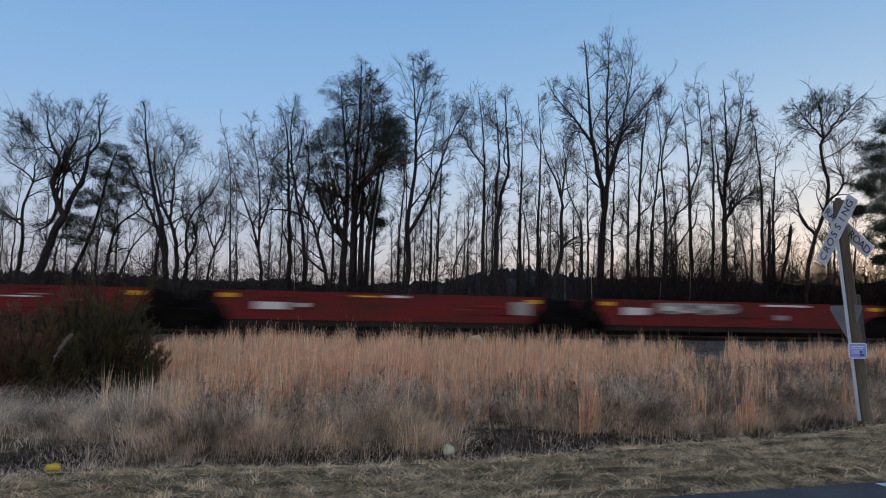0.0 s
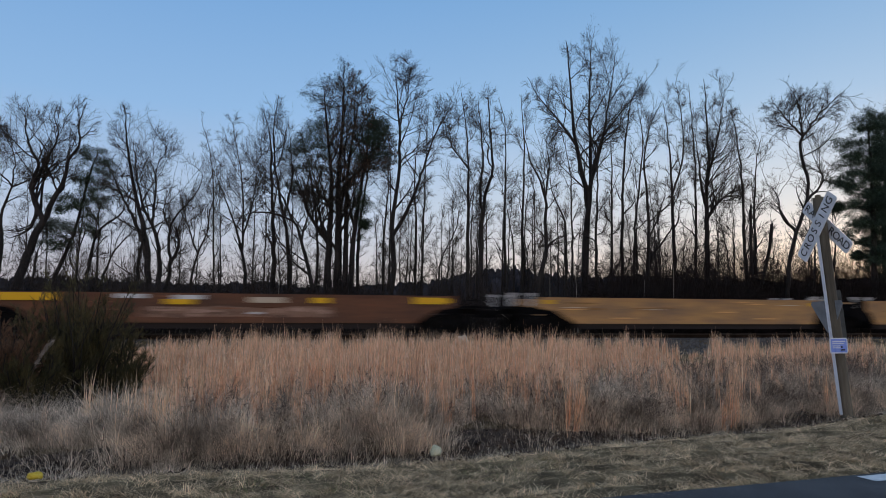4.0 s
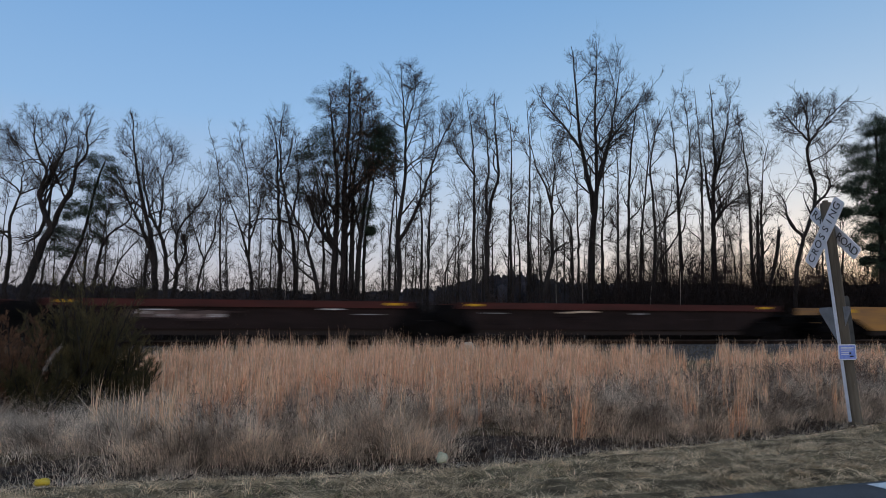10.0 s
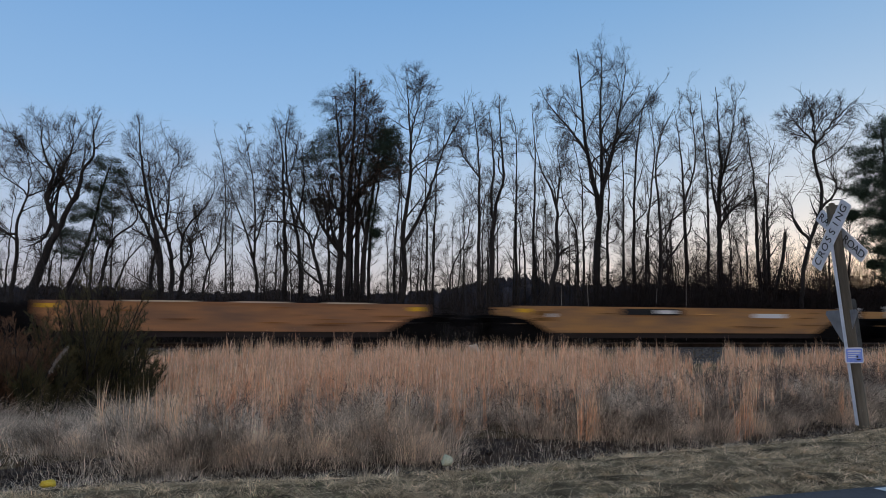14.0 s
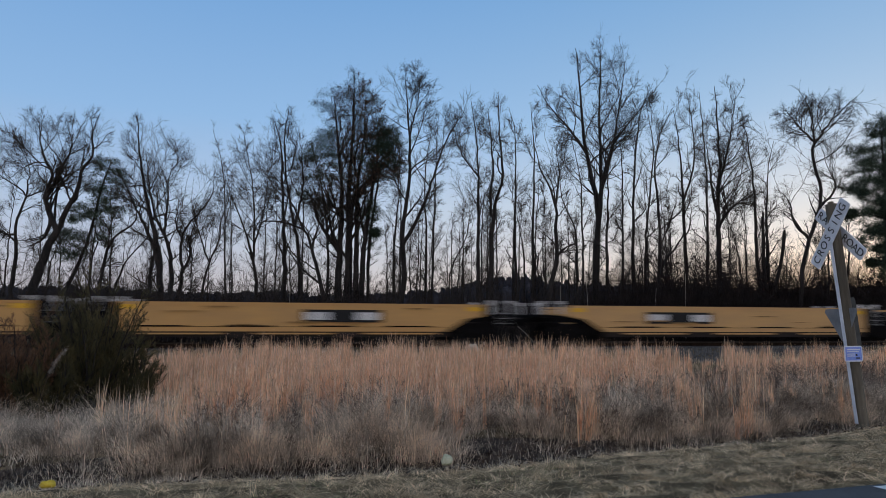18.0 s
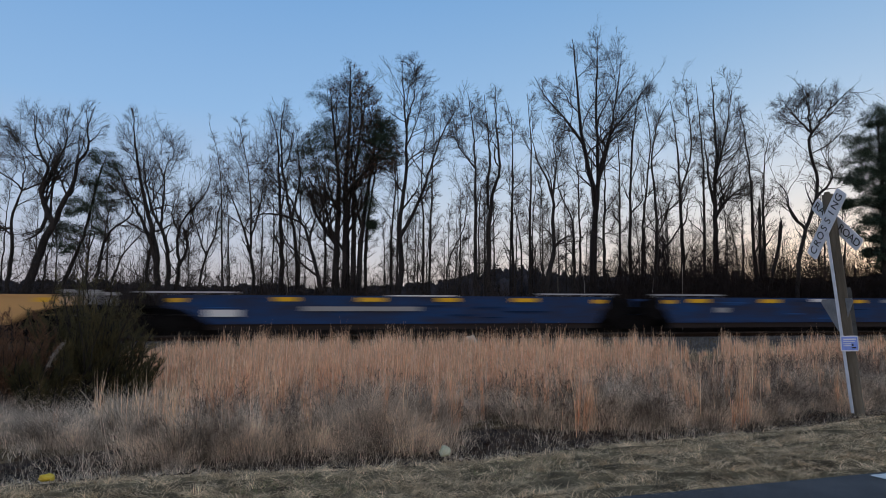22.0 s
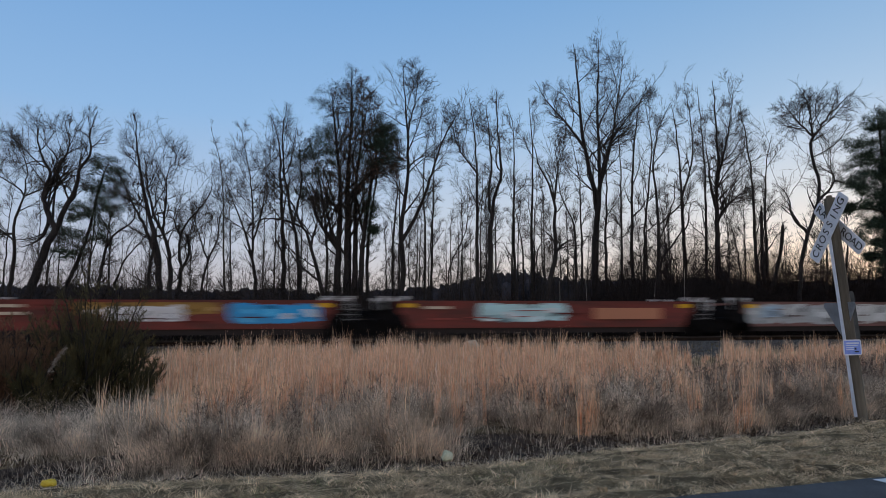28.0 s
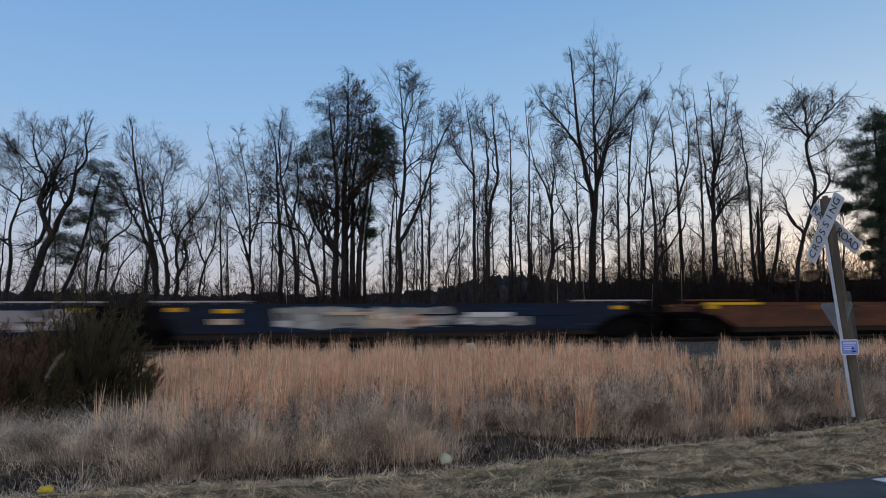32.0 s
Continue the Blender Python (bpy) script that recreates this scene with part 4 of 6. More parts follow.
CARS = []
for i, (style, colour, marks, fit) in enumerate(UNITS):
    q0, q1 = GAPS[i], GAPS[i + 1]
    car = make_car(q1 - q0, i in COUPLED, i + 1 in COUPLED, style, colour, marks, 100 + i, fit)
    if marks.get("rails"):
        for sgn, on in ((-1, True), (1, True)):
            bm = bmesh.new()
            hh = (q1 - q0) / 2
            box(bm, *sorted((sgn * (hh - 0.9), sgn * (hh - 4.4))), -1.47, -1.41, 1.66, 1.72)
            for k in range(4):
                x = sgn * (hh - 1.2 - k)
                box(bm, x - 0.025, x + 0.025, -1.46, -1.42, 1.56, 1.66)
            part("end_handrail", bm, GREY_STEEL if marks["rails"] == 1 else paint(RUST), car, "raised end rail above the side")
    spray = " with spray-paint patches" if marks.get("spray") else ""
    tagged(car, f"empty {colour_word(colour)} well car" + (spray or " with weathered paint") + " on the rails", "freight car", "cars of the train")
    CARS.append((car, (q0 + q1) / 2 - 0.34))


# ---- the wood behind the track ----
def stem_line(rng, pts, y, step=0.32, wiggle=0.03):
    """A stem through a few places (x, z), with even steps and a slight wander."""
    q = np.array(pts, float)
    t = np.concatenate(((0,), np.cumsum(np.hypot(*np.diff(q, axis=0).T))))
    n = max(4, int(t[-1] / step))
    u = np.linspace(0, t[-1], n)
    m = np.gradient(q, t, axis=0) if len(q) > 2 else np.repeat((q[1:] - q[:1]) / t[-1], 2, 0)
    k = np.clip(np.searchsorted(t, u, "right") - 1, 0, len(t) - 2)
    h = (t[k + 1] - t[k])[:, None]
    s = ((u - t[k]) / (t[k + 1] - t[k]))[:, None]
    xz = q[k] * (1 + 2 * s) * (1 - s) ** 2 + m[k] * h * s * (1 - s) ** 2 + q[k + 1] * s * s * (3 - 2 * s) + m[k + 1] * h * s * s * (s - 1)
    drift = np.cumsum(rng.normal(0, 0.05, n)) * np.linspace(0, 1, n)
    p = np.stack((xz[:, 0], y + drift, xz[:, 1]), -1)
    p[1:] += rng.normal(0, wiggle, (n - 1, 3)) * np.array((1, 1, 0.3))
    return p


def branch_out(rng, lines, goals, step, kill, reach, up, most=70):
    """Branches that grow from the stems towards scattered goals until each is met: places, parents and stem numbers."""
    pos, par, own = [], [], []
    for i, p in enumerate(lines):
        # a stem that starts on another one grows out of it
        base = -1
        if i and len(pos) and p[0, 2] > 0.6:
            d = np.linalg.norm(np.array(pos) - p[0], axis=1)
            base = int(d.argmin())
            p = p + (np.array(pos)[base] - p[0]) * np.linspace(1, 0, len(p))[:, None] ** 2
        for k, c in enumerate(p):
            par.append(base if k == 0 else len(pos) - 1)
            pos.append(c)
            own.append(i)
    pos = np.array(pos)
    near = np.full(len(goals), 1e9)
    which = np.zeros(len(goals), int)
    fresh = np.arange(len(pos))
    head = np.zeros_like(pos)
    head[1:] = unit(pos[1:] - pos[:-1])
    for _ in range(most):
        d = np.linalg.norm(goals[:, None] - pos[None, fresh], axis=2)
        j = d.argmin(1)
        dj = d[np.arange(len(goals)), j]
        better = dj < near
        near[better], which[better] = dj[better], fresh[j[better]]
        keep = near > kill
        goals, near, which = goals[keep], near[keep], which[keep]
        live = near < reach
        if not live.any():
            break
        pull = np.zeros_like(pos)
        np.add.at(pull, which[live], unit(goals[live] - pos[which[live]]))
        grown = np.unique(which[live])
        way = unit(unit(pull[grown]) + 0.45 * head[grown] + rng.normal(0, 0.16, (len(grown), 3)) + np.array((0, 0, up)))
        new_pos = pos[grown] + way * step
        fresh = np.arange(len(pos), len(pos) + len(grown))
        pos, head = np.concatenate((pos, new_pos)), np.concatenate((head, way))
        par.extend(grown.tolist())
        own.extend([-1] * len(grown))
    return pos, np.array(par), np.array(own), head


def chains(par, weight, own):
    """Splits a branching into runs, each following its heaviest child."""
    n = len(par)
    best = np.full(n, -1)
    for i in range(n - 1, -1, -1):
        p = par[i]
        if p >= 0 and (best[p] < 0 or (own[i] == own[p] and own[p] >= 0) or (weight[i] > weight[best[p]] and not (own[best[p]] == own[p] and own[p] >= 0))):
            best[p] = i
    out = []
    for i in range(n):
        if par[i] < 0 or best[par[i]] != i:
            run = [] if par[i] < 0 else [par[i]]
            k = i
            while k >= 0:
                run.append(k)
                k = best[k]
            out.append(run)
    return out


def even(p, r, n):
    """A run of places and radii in n even steps."""
    u = np.linspace(0, len(p) - 1, n)
    k = np.minimum(u.astype(int), len(p) - 2)
    w = u - k
    return p[k] * (1 - w)[:, None] + p[k + 1] * w[:, None], r[k] * (1 - w) + r[k + 1] * w


def bare_tree(y, r, style, stems, crowns, fine=5):
    """A leafless tree: stems as runs of (x, z), crowns as rounded masses (x, z, half width, half height) that hold the branches."""
    rng = np.random.default_rng(int(abs(stems[0][0][0] * 100)) + 7)
    foot = np.array((stems[0][0][0], y, 0.1))
    root = new("tree")
    root.matrix_basis = pose(*foot)
    wig = {"curvy": 0.045, "broad": 0.035}.get(style, 0.025)
    mass = np.array([(cx, y, cz, rx, max(1.2, min(rx, 2.6) * 0.95), rz) for cx, cz, rx, rz in crowns])

    def depth(p):
        """How far out a place lies in the crown: 0 in the middle, 1 at the rim."""
        return np.sqrt((((p[..., None, :] - mass[:, :3]) / mass[:, 3:]) ** 2).sum(-1)).min(-1)

    n = 26
    t = np.linspace(0, 1, n)
    lines, radii = [], []
    for i, s in enumerate(stems):
        p = stem_line(rng, s, y, 0.32, wig)
        own_foot = p[0, 2] < 0.6
        if not own_foot and lines:
            # a stem that starts on another one grows out of it
            on = np.concatenate(lines)
            k = np.linalg.norm(on - p[0], axis=1).argmin()
            p = p + (on[k] - p[0]) * np.linspace(1, 0, len(p))[:, None] ** 2
            start = min(r * 0.8, np.concatenate(radii)[k] * 0.9)
        else:
            start = r * (0.82 if i else 1.0)
        p, _ = even(p, np.zeros(len(p)), n)
        forks = sum(math.dist(s[-1], other[0]) < 0.7 for j, other in enumerate(stems) if j != i)
        q = start * (1 - (0.42 if forks else 0.95) * t ** (0.95 if own_foot else 0.85)) + 0.007
        q[0] *= 1.35 if own_foot else 1.0
        lines.append(p)
        radii.append(q)
    p, pr = np.stack(lines), np.stack(radii)
    wide = style in ("broad", "dense", "curvy")
    # limbs as long as the crown is wide where they stand, short ones below it
    each = {"dense": 24, "tall": 16, "broad": 16, "curvy": 13}.get(style, 15)
    at, way, ln, rr = spawn(rng, p, pr, each, 0.12, 0.985, 46 if wide else 38, 0.2, 0.58)
    d = np.linspace(0.1, 4.6, 19)
    inside = depth(at[:, None] + unit(way + np.array((0, 0, 0.25)))[:, None] * d[None, :, None]) < 1.0
    out = np.where(inside.any(1), (inside * d).max(1), 0.0)
    low = out < 0.3
    ln = np.where(low, rng.uniform(0.6, 2.2, len(at)), np.clip(out, 0.6, 4.4) * rng.uniform(0.6, 1.10, len(at)))
    keep = (at[:, 2] > 2.5) & (~low | (rng.random(len(at)) < 0.7))
    at, way, ln, rr = at[keep], way[keep], ln[keep], rr[keep]
    lev1 = grow(rng, at, way, ln, np.clip(rr, 0.015, 0.018 + 0.024 * ln), 8, 0.14, 0.05, 0.22)
    rim = lambda q, far: depth(q) < far * rng.uniform(0.86, 1.10, len(q))
    full = np.repeat(np.clip(ln / 1.5, 0.22, 1.0), 8)
    at, way, ln, rr = spawn(rng, *lev1, 8, 0.12, 0.98, 42, 0.52, 0.62, 0.0, 0.5)
    ok = (rim(at, 1.05) | (rng.random(len(at)) < 0.55)) & (rng.random(len(at)) < full)
    lev2 = grow(rng, at[ok], way[ok], np.clip(ln[ok], 0.35, 1.9), np.clip(rr[ok], 0.013, 0.034), 5, 0.16, 0.06, 0.4)
    at, way, ln, rr = spawn(rng, *lev2, 5, 0.10, 1.0, 38, 0.58, 0.65, 0.0, 0.4)
    ok = rim(at, 1.08) | (rng.random(len(at)) < 0.35)
    lev3 = grow(rng, at[ok], way[ok], np.clip(ln[ok], 0.3, 1.1), np.clip(rr[ok], 0.007, 0.011), 3, 0.13, 0.06, 0.5)
    at, way, ln, rr = spawn(rng, *lev3, fine, 0.10, 1.0, 34, 0.7, 0.7, 0.0, 0.3)
    ok = rim(at, 1.12) | (rng.random(len(at)) < 0.35)
    at, way, ln = at[ok], way[ok], ln[ok]
    for i in range(len(stems)):
        share("trunk", np_mesh("trunk", *tubes(rng, p[i:i + 1] - foot, pr[i:i + 1], 9), BARK), root)
    for i in range(len(lev1[0])):
        share("limb", np_mesh("limb", *tubes(rng, lev1[0][i:i + 1] - foot, lev1[1][i:i + 1], 4), BARK), root)
    tagged(share("crown", np_mesh("crown", *join([tubes(rng, lev2[0] - foot, lev2[1], 3), strips(rng, lev3[0] - foot, lev3[1])]), TWIG), root, "bare spreading branches"), kind="stuff")
    tagged(share("twig_haze", np_mesh("twig_haze", *spikes(rng, at - foot, way, np.clip(ln, 0.3, 0.75), np.full(len(ln), 0.0105)), TWIG), root, "fine bare twigs"), kind="stuff")
    label = "tall leafless tree with a dark trunk and fine bare twigs"
    if style == "dense":
        k = rng.integers(0, len(at), 14000)
        leaf = at[k] - foot
        leaf = leaf[(leaf[:, 2] > 10.5) & (rng.random(len(leaf)) < np.clip((leaf[:, 0] + 2.0) / 4, 0.25, 1))]
        w = unit(rng.normal(0, 1, leaf.shape))
        share("dead_leaves", np_mesh("dead_leaves", *flecks(rng, leaf, w, rng.uniform(0.06, 0.13, len(leaf)), rng.uniform(0.02, 0.04, len(leaf))), DEAD_LEAF), root, "clinging brown dead leaves")
        label = "large dark many-stemmed tree with clinging brown leaves"
    elif len(stems) > 2:
        label = "tall leafless many-stemmed tree with fine bare twigs"
    return tagged(root, label, "tree", "trees of the wood")


bare_tree(44, 0.35, "broad", [((-26.9, 0.1), (-26.1, 4.8), (-25.6, 6.2), (-25.1, 7.5)), ((-25.1, 7.6), (-24.5, 8.8), (-23.8, 10.3), (-23.6, 11.5), (-23.0, 12.3), (-23.1, 13.7), (-22.7, 15.2)), ((-25.2, 7.4), (-25.7, 8.4), (-26.0, 9.7), (-25.6, 11.0), (-26.3, 12.5), (-26.6, 14.6)), ((-25.7, 9.5), (-25.0, 11.4), (-24.4, 12.9), (-24.8, 14.6)), ((-25.7, 8.1), (-26.0, 6.8), (-27.2, 6.3))],
          [(-26.2, 12.6, 3.1, 2.8), (-23.0, 13.8, 1.0, 1.5), (-24.2, 10.7, 1.6, 1.5)])
bare_tree(45, 0.19, "broad", [((-28.6, 0.1), (-28.2, 6.3), (-28.3, 7.5), (-28.0, 9.2), (-27.8, 9.9), (-28.8, 10.7), (-30.2, 11.7)), ((-27.8, 9.9), (-26.1, 10.5), (-24.8, 11.2)), ((-27.8, 9.8), (-27.7, 11.6), (-28.5, 13.5)), ((-28.3, 7.4), (-29.5, 7.2))],
          [(-29.2, 12.4, 1.8, 2.5), (-31.2, 12.0, 1.9, 2.7), (-28.1, 10.5, 1.7, 1.1)])
bare_tree(46, 0.14, "bare", [((-26.8, 0.1), (-26.4, 5.3), (-26.0, 7.0))],
          [(-26.0, 7.2, 1.1, 1.7)])
bare_tree(45, 0.17, "broad", [((-22.5, 0.1), (-22.4, 5.3), (-22.1, 6.7), (-21.4, 7.5), (-20.6, 8.1), (-21.2, 10.5)), ((-23.0, 0.1), (-23.1, 5.6), (-22.8, 6.7), (-23.0, 7.9)), ((-22.7, 0.1), (-20.6, 5.9), (-19.4, 7.2))],
          [(-21.1, 8.4, 1.4, 2.1), (-22.6, 6.4, 1.1, 1.5)])
bare_tree(45, 0.26, "broad", [((-18.5, 0.1), (-19.0, 7.1), (-19.6, 9.0), (-20.0, 10.5), (-20.5, 13.2), (-20.7, 15.3)), ((-18.0, 0.1), (-18.4, 7.0), (-19.2, 8.6), (-19.6, 10.5), (-19.9, 12.8)), ((-18.6, 7.1), (-18.4, 10.0), (-18.4, 11.3), (-17.7, 12.6)), ((-18.7, 5.3), (-19.7, 7.7), (-20.7, 9.4), (-21.5, 11.1)), ((-19.1, 0.1), (-19.2, 6.0), (-18.8, 7.9))],
          [(-19.5, 12.2, 2.4, 3.1), (-20.6, 13.9, 1.0, 1.3), (-20.6, 10.1, 1.5, 1.9)])
bare_tree(46, 0.17, "curvy", [((-18.5, 0.1), (-17.6, 5.5), (-17.8, 6.9), (-17.3, 8.0), (-15.9, 10.1), (-15.8, 11.3)), ((-17.8, 5.0), (-17.1, 6.1), (-17.3, 7.3)), ((-17.8, 6.9), (-18.2, 8.2), (-17.9, 10.0))],
          [(-15.9, 12.0, 1.1, 1.5), (-17.0, 8.4, 1.4, 1.7)])
bare_tree(47, 0.12, "bare", [((-16.8, 0.1), (-16.2, 5.5), (-15.5, 7.3), (-15.4, 8.6), (-14.5, 10.5)), ((-16.2, 5.5), (-16.9, 7.4), (-17.4, 9.4))],
          [(-15.8, 9.0, 1.6, 2.4), (-14.5, 10.9, 1.2, 2.0)])
bare_tree(48, 0.09, "bare", [((-15.1, 0.1), (-15.5, 7.1), (-15.7, 11.1), (-16.0, 13.2), (-16.6, 15.2))],
          [(-15.7, 11.9, 1.2, 3.3)])
bare_tree(48, 0.17, "bare", [((-13.1, 0.1), (-13.4, 5.6), (-13.8, 7.1), (-14.8, 9.5), (-15.6, 11.5)), ((-13.4, 5.6), (-13.6, 10.3), (-14.1, 13.2), (-14.6, 15.3)), ((-13.4, 6.8), (-12.8, 9.5), (-12.6, 12.4))],
          [(-14.4, 11.1, 1.9, 2.8), (-14.5, 14.2, 1.0, 1.4), (-12.9, 12.4, 1.4, 2.9)])
bare_tree(49, 0.23, "broad", [((-11.5, 0.1), (-11.6, 7.3), (-11.9, 11.4), (-12.2, 14.7), (-12.8, 16.6)), ((-10.3, 0.1), (-10.7, 7.7), (-11.3, 10.5), (-11.7, 14.3), (-11.5, 17.3)), ((-10.7, 8.5), (-10.3, 11.4), (-10.6, 14.7))],
          [(-12.0, 13.8, 2.0, 3.4), (-12.6, 11.4, 2.0, 2.5)])
bare_tree(46, 0.19, "broad", [((-7.6, 0.1), (-8.9, 6.1), (-9.5, 7.7), (-10.7, 8.2), (-12.2, 8.3), (-13.9, 7.4)), ((-9.5, 7.7), (-10.4, 9.6), (-11.5, 10.8), (-12.9, 11.9)), ((-9.0, 6.4), (-8.6, 8.1), (-7.7, 9.2))],
          [(-12.3, 8.3, 2.5, 1.8), (-11.9, 10.4, 1.9, 1.5)])
bare_tree(50, 0.33, "dense", [((-7.9, 0.1), (-7.8, 7.0), (-7.7, 10.7), (-8.1, 15.0), (-8.5, 18.6)), ((-7.2, 0.1), (-7.2, 7.8), (-7.2, 11.6), (-7.0, 15.0), (-6.9, 19.8)), ((-6.6, 0.1), (-6.6, 7.4), (-6.6, 11.6), (-6.2, 15.0), (-6.1, 18.6)), ((-6.2, 0.1), (-6.0, 7.4), (-5.5, 11.2), (-5.1, 14.5), (-5.4, 17.5)), ((-7.7, 9.5), (-8.8, 10.2), (-10.2, 10.7)), ((-6.9, 7.8), (-6.3, 11.4), (-4.7, 12.9), (-3.4, 13.3)), ((-7.8, 6.8), (-9.2, 8.7), (-10.3, 11.6))],
          [(-7.2, 14.5, 3.4, 4.8), (-6.8, 18.6, 1.4, 1.6), (-9.1, 15.4, 1.6, 3.0), (-4.7, 12.9, 1.7, 3.0), (-7.9, 9.5, 2.5, 1.7), (-9.1, 17.3, 1.6, 2.0), (-5.9, 16.9, 1.6, 2.0)])
bare_tree(47, 0.24, "broad", [((-3.9, 0.1), (-2.9, 5.2), (-3.1, 7.1), (-2.9, 9.0), (-2.6, 12.2), (-2.8, 16.2), (-3.0, 19.2)), ((-3.0, 7.3), (-2.2, 8.6), (-1.2, 11.0), (-0.1, 14.2), (1.2, 16.4)), ((-2.8, 14.6), (-2.1, 17.0), (-1.9, 19.0))],
          [(-2.6, 16.6, 2.3, 3.4), (-0.7, 14.6, 1.9, 2.5), (-2.1, 11.0, 1.9, 2.4)])
bare_tree(52, 0.13, "bare", [((-3.9, 0.1), (-4.0, 7.7), (-3.7, 11.6), (-4.2, 15.5))],
          [(-4.1, 13.3, 1.1, 3.5)])
bare_tree(52, 0.13, "bare", [((-1.7, 0.1), (-1.6, 8.1), (-1.7, 13.3), (-1.2, 17.1)), ((-1.3, 0.1), (-1.0, 9.0), (-0.9, 13.3), (-0.7, 17.8))],
          [(-1.1, 16.0, 1.4, 2.9), (-1.3, 11.6, 1.2, 2.2)])
bare_tree(50, 0.09, "bare", [((0.3, 0.1), (0.4, 5.8), (1.4, 7.9), (1.6, 11.2)), ((0.3, 0.1), (0.9, 7.1), (0.8, 9.5))],
          [(1.1, 11.2, 1.2, 2.5)])
bare_tree(47, 0.18, "bare", [((2.1, 0.1), (2.1, 6.7), (2.1, 11.0), (2.0, 14.2), (1.6, 16.9)), ((2.1, 11.3), (0.9, 13.3), (0.3, 15.7))],
          [(1.7, 14.8, 1.3, 2.6), (0.7, 15.4, 0.9, 1.6), (2.2, 11.4, 1.0, 2.0)])
bare_tree(47, 0.23, "curvy", [((3.2, 0.1), (3.1, 8.3), (3.4, 10.2), (3.7, 11.2), (3.8, 12.4), (3.6, 14.2), (3.5, 17.4)), ((3.1, 8.2), (2.9, 10.6), (3.1, 12.2), (3.0, 14.2), (2.8, 16.9))],
          [(3.3, 15.3, 1.6, 2.4), (3.4, 11.0, 1.1, 2.0)])
bare_tree(50, 0.14, "bare", [((5.0, 0.1), (4.9, 8.7), (5.0, 12.9), (4.9, 16.3), (4.6, 17.6)), ((5.5, 0.1), (5.2, 8.7), (4.6, 10.8))],
          [(4.9, 15.4, 1.1, 2.6), (5.0, 11.2, 1.0, 2.1)])
bare_tree(49, 0.15, "bare", [((6.0, 0.1), (6.1, 8.6), (6.2, 11.9), (6.2, 14.8), (6.0, 17.6))],
          [(6.0, 15.8, 1.4, 2.3), (6.2, 11.9, 1.0, 2.1)])
bare_tree(45, 0.23, "curvy", [((5.9, 0.1), (7.0, 5.3), (7.2, 6.2), (7.1, 7.3), (7.1, 9.1), (6.7, 10.6), (6.1, 11.8), (5.8, 13.5)), ((7.1, 9.2), (7.3, 11.4), (7.2, 13.4)), ((7.2, 6.2), (7.7, 6.6), (8.1, 6.8))],
          [(6.5, 12.9, 1.3, 2.3), (7.4, 12.2, 1.0, 1.9)])
bare_tree(47, 0.14, "bare", [((8.6, 0.1), (8.8, 6.4), (8.7, 8.2), (8.0, 9.8), (7.7, 12.2)), ((9.1, 0.1), (9.2, 8.3), (9.1, 11.4), (8.5, 14.3))],
          [(8.2, 12.6, 1.3, 2.6), (8.9, 9.1, 0.9, 2.0)])
bare_tree(50, 0.33, "tall", [((10.7, 0.1), (10.8, 7.9), (11.0, 10.0), (10.6, 11.7), (10.0, 14.6), (9.7, 18.5), (9.4, 21.8)), ((11.0, 10.0), (11.2, 12.5), (11.2, 16.3), (11.4, 20.2), (11.5, 22.7)), ((11.2, 11.0), (12.0, 13.8), (12.6, 17.2), (13.1, 21.0)), ((10.4, 13.7), (8.7, 16.2), (7.3, 18.0), (6.7, 19.3)), ((11.2, 12.0), (12.3, 15.0), (13.7, 16.8), (15.4, 18.9))],
          [(11.1, 18.7, 2.6, 4.1), (8.6, 17.2, 1.7, 2.6), (13.6, 17.6, 1.9, 2.6), (11.2, 13.3, 2.5, 2.5)])
bare_tree(48, 0.15, "bare", [((11.1, 0.1), (11.1, 8.5), (11.3, 11.7), (11.0, 14.9)), ((12.0, 0.1), (12.2, 9.3), (12.3, 13.3), (12.2, 16.1))],
          [(11.8, 13.3, 1.3, 3.3), (11.5, 9.3, 1.0, 2.0)])
bare_tree(50, 0.17, "bare", [((13.4, 0.1), (13.4, 7.9), (13.5, 10.8), (13.8, 14.6), (14.5, 18.0), (15.2, 19.3)), ((14.1, 0.1), (14.5, 8.8), (14.9, 11.7), (15.2, 14.6), (14.9, 18.0))],
          [(14.4, 16.5, 1.7, 2.9), (14.4, 12.1, 1.4, 2.5)])
bare_tree(46, 0.17, "bare", [((13.7, 0.1), (14.1, 9.0), (13.9, 12.0), (14.6, 15.1), (15.2, 16.1)), ((14.2, 0.1), (14.5, 5.8), (15.6, 7.2), (16.0, 10.3))],
          [(14.7, 13.6, 1.2, 2.6), (15.2, 10.1, 1.3, 2.3)])
bare_tree(50, 0.2, "bare", [((17.1, 0.1), (17.2, 8.8), (17.1, 13.0), (16.9, 15.9), (16.7, 17.4)), ((17.3, 10.8), (18.0, 13.0), (17.9, 16.3), (17.4, 18.8))],
          [(17.4, 16.0, 1.4, 2.9), (17.6, 11.7, 1.3, 2.5)])
bare_tree(48, 0.14, "bare", [((18.0, 0.1), (17.9, 8.5), (17.9, 11.3), (17.8, 14.5), (17.5, 17.7))],
          [(17.8, 15.3, 1.0, 2.7), (18.0, 10.5, 1.0, 2.0)])
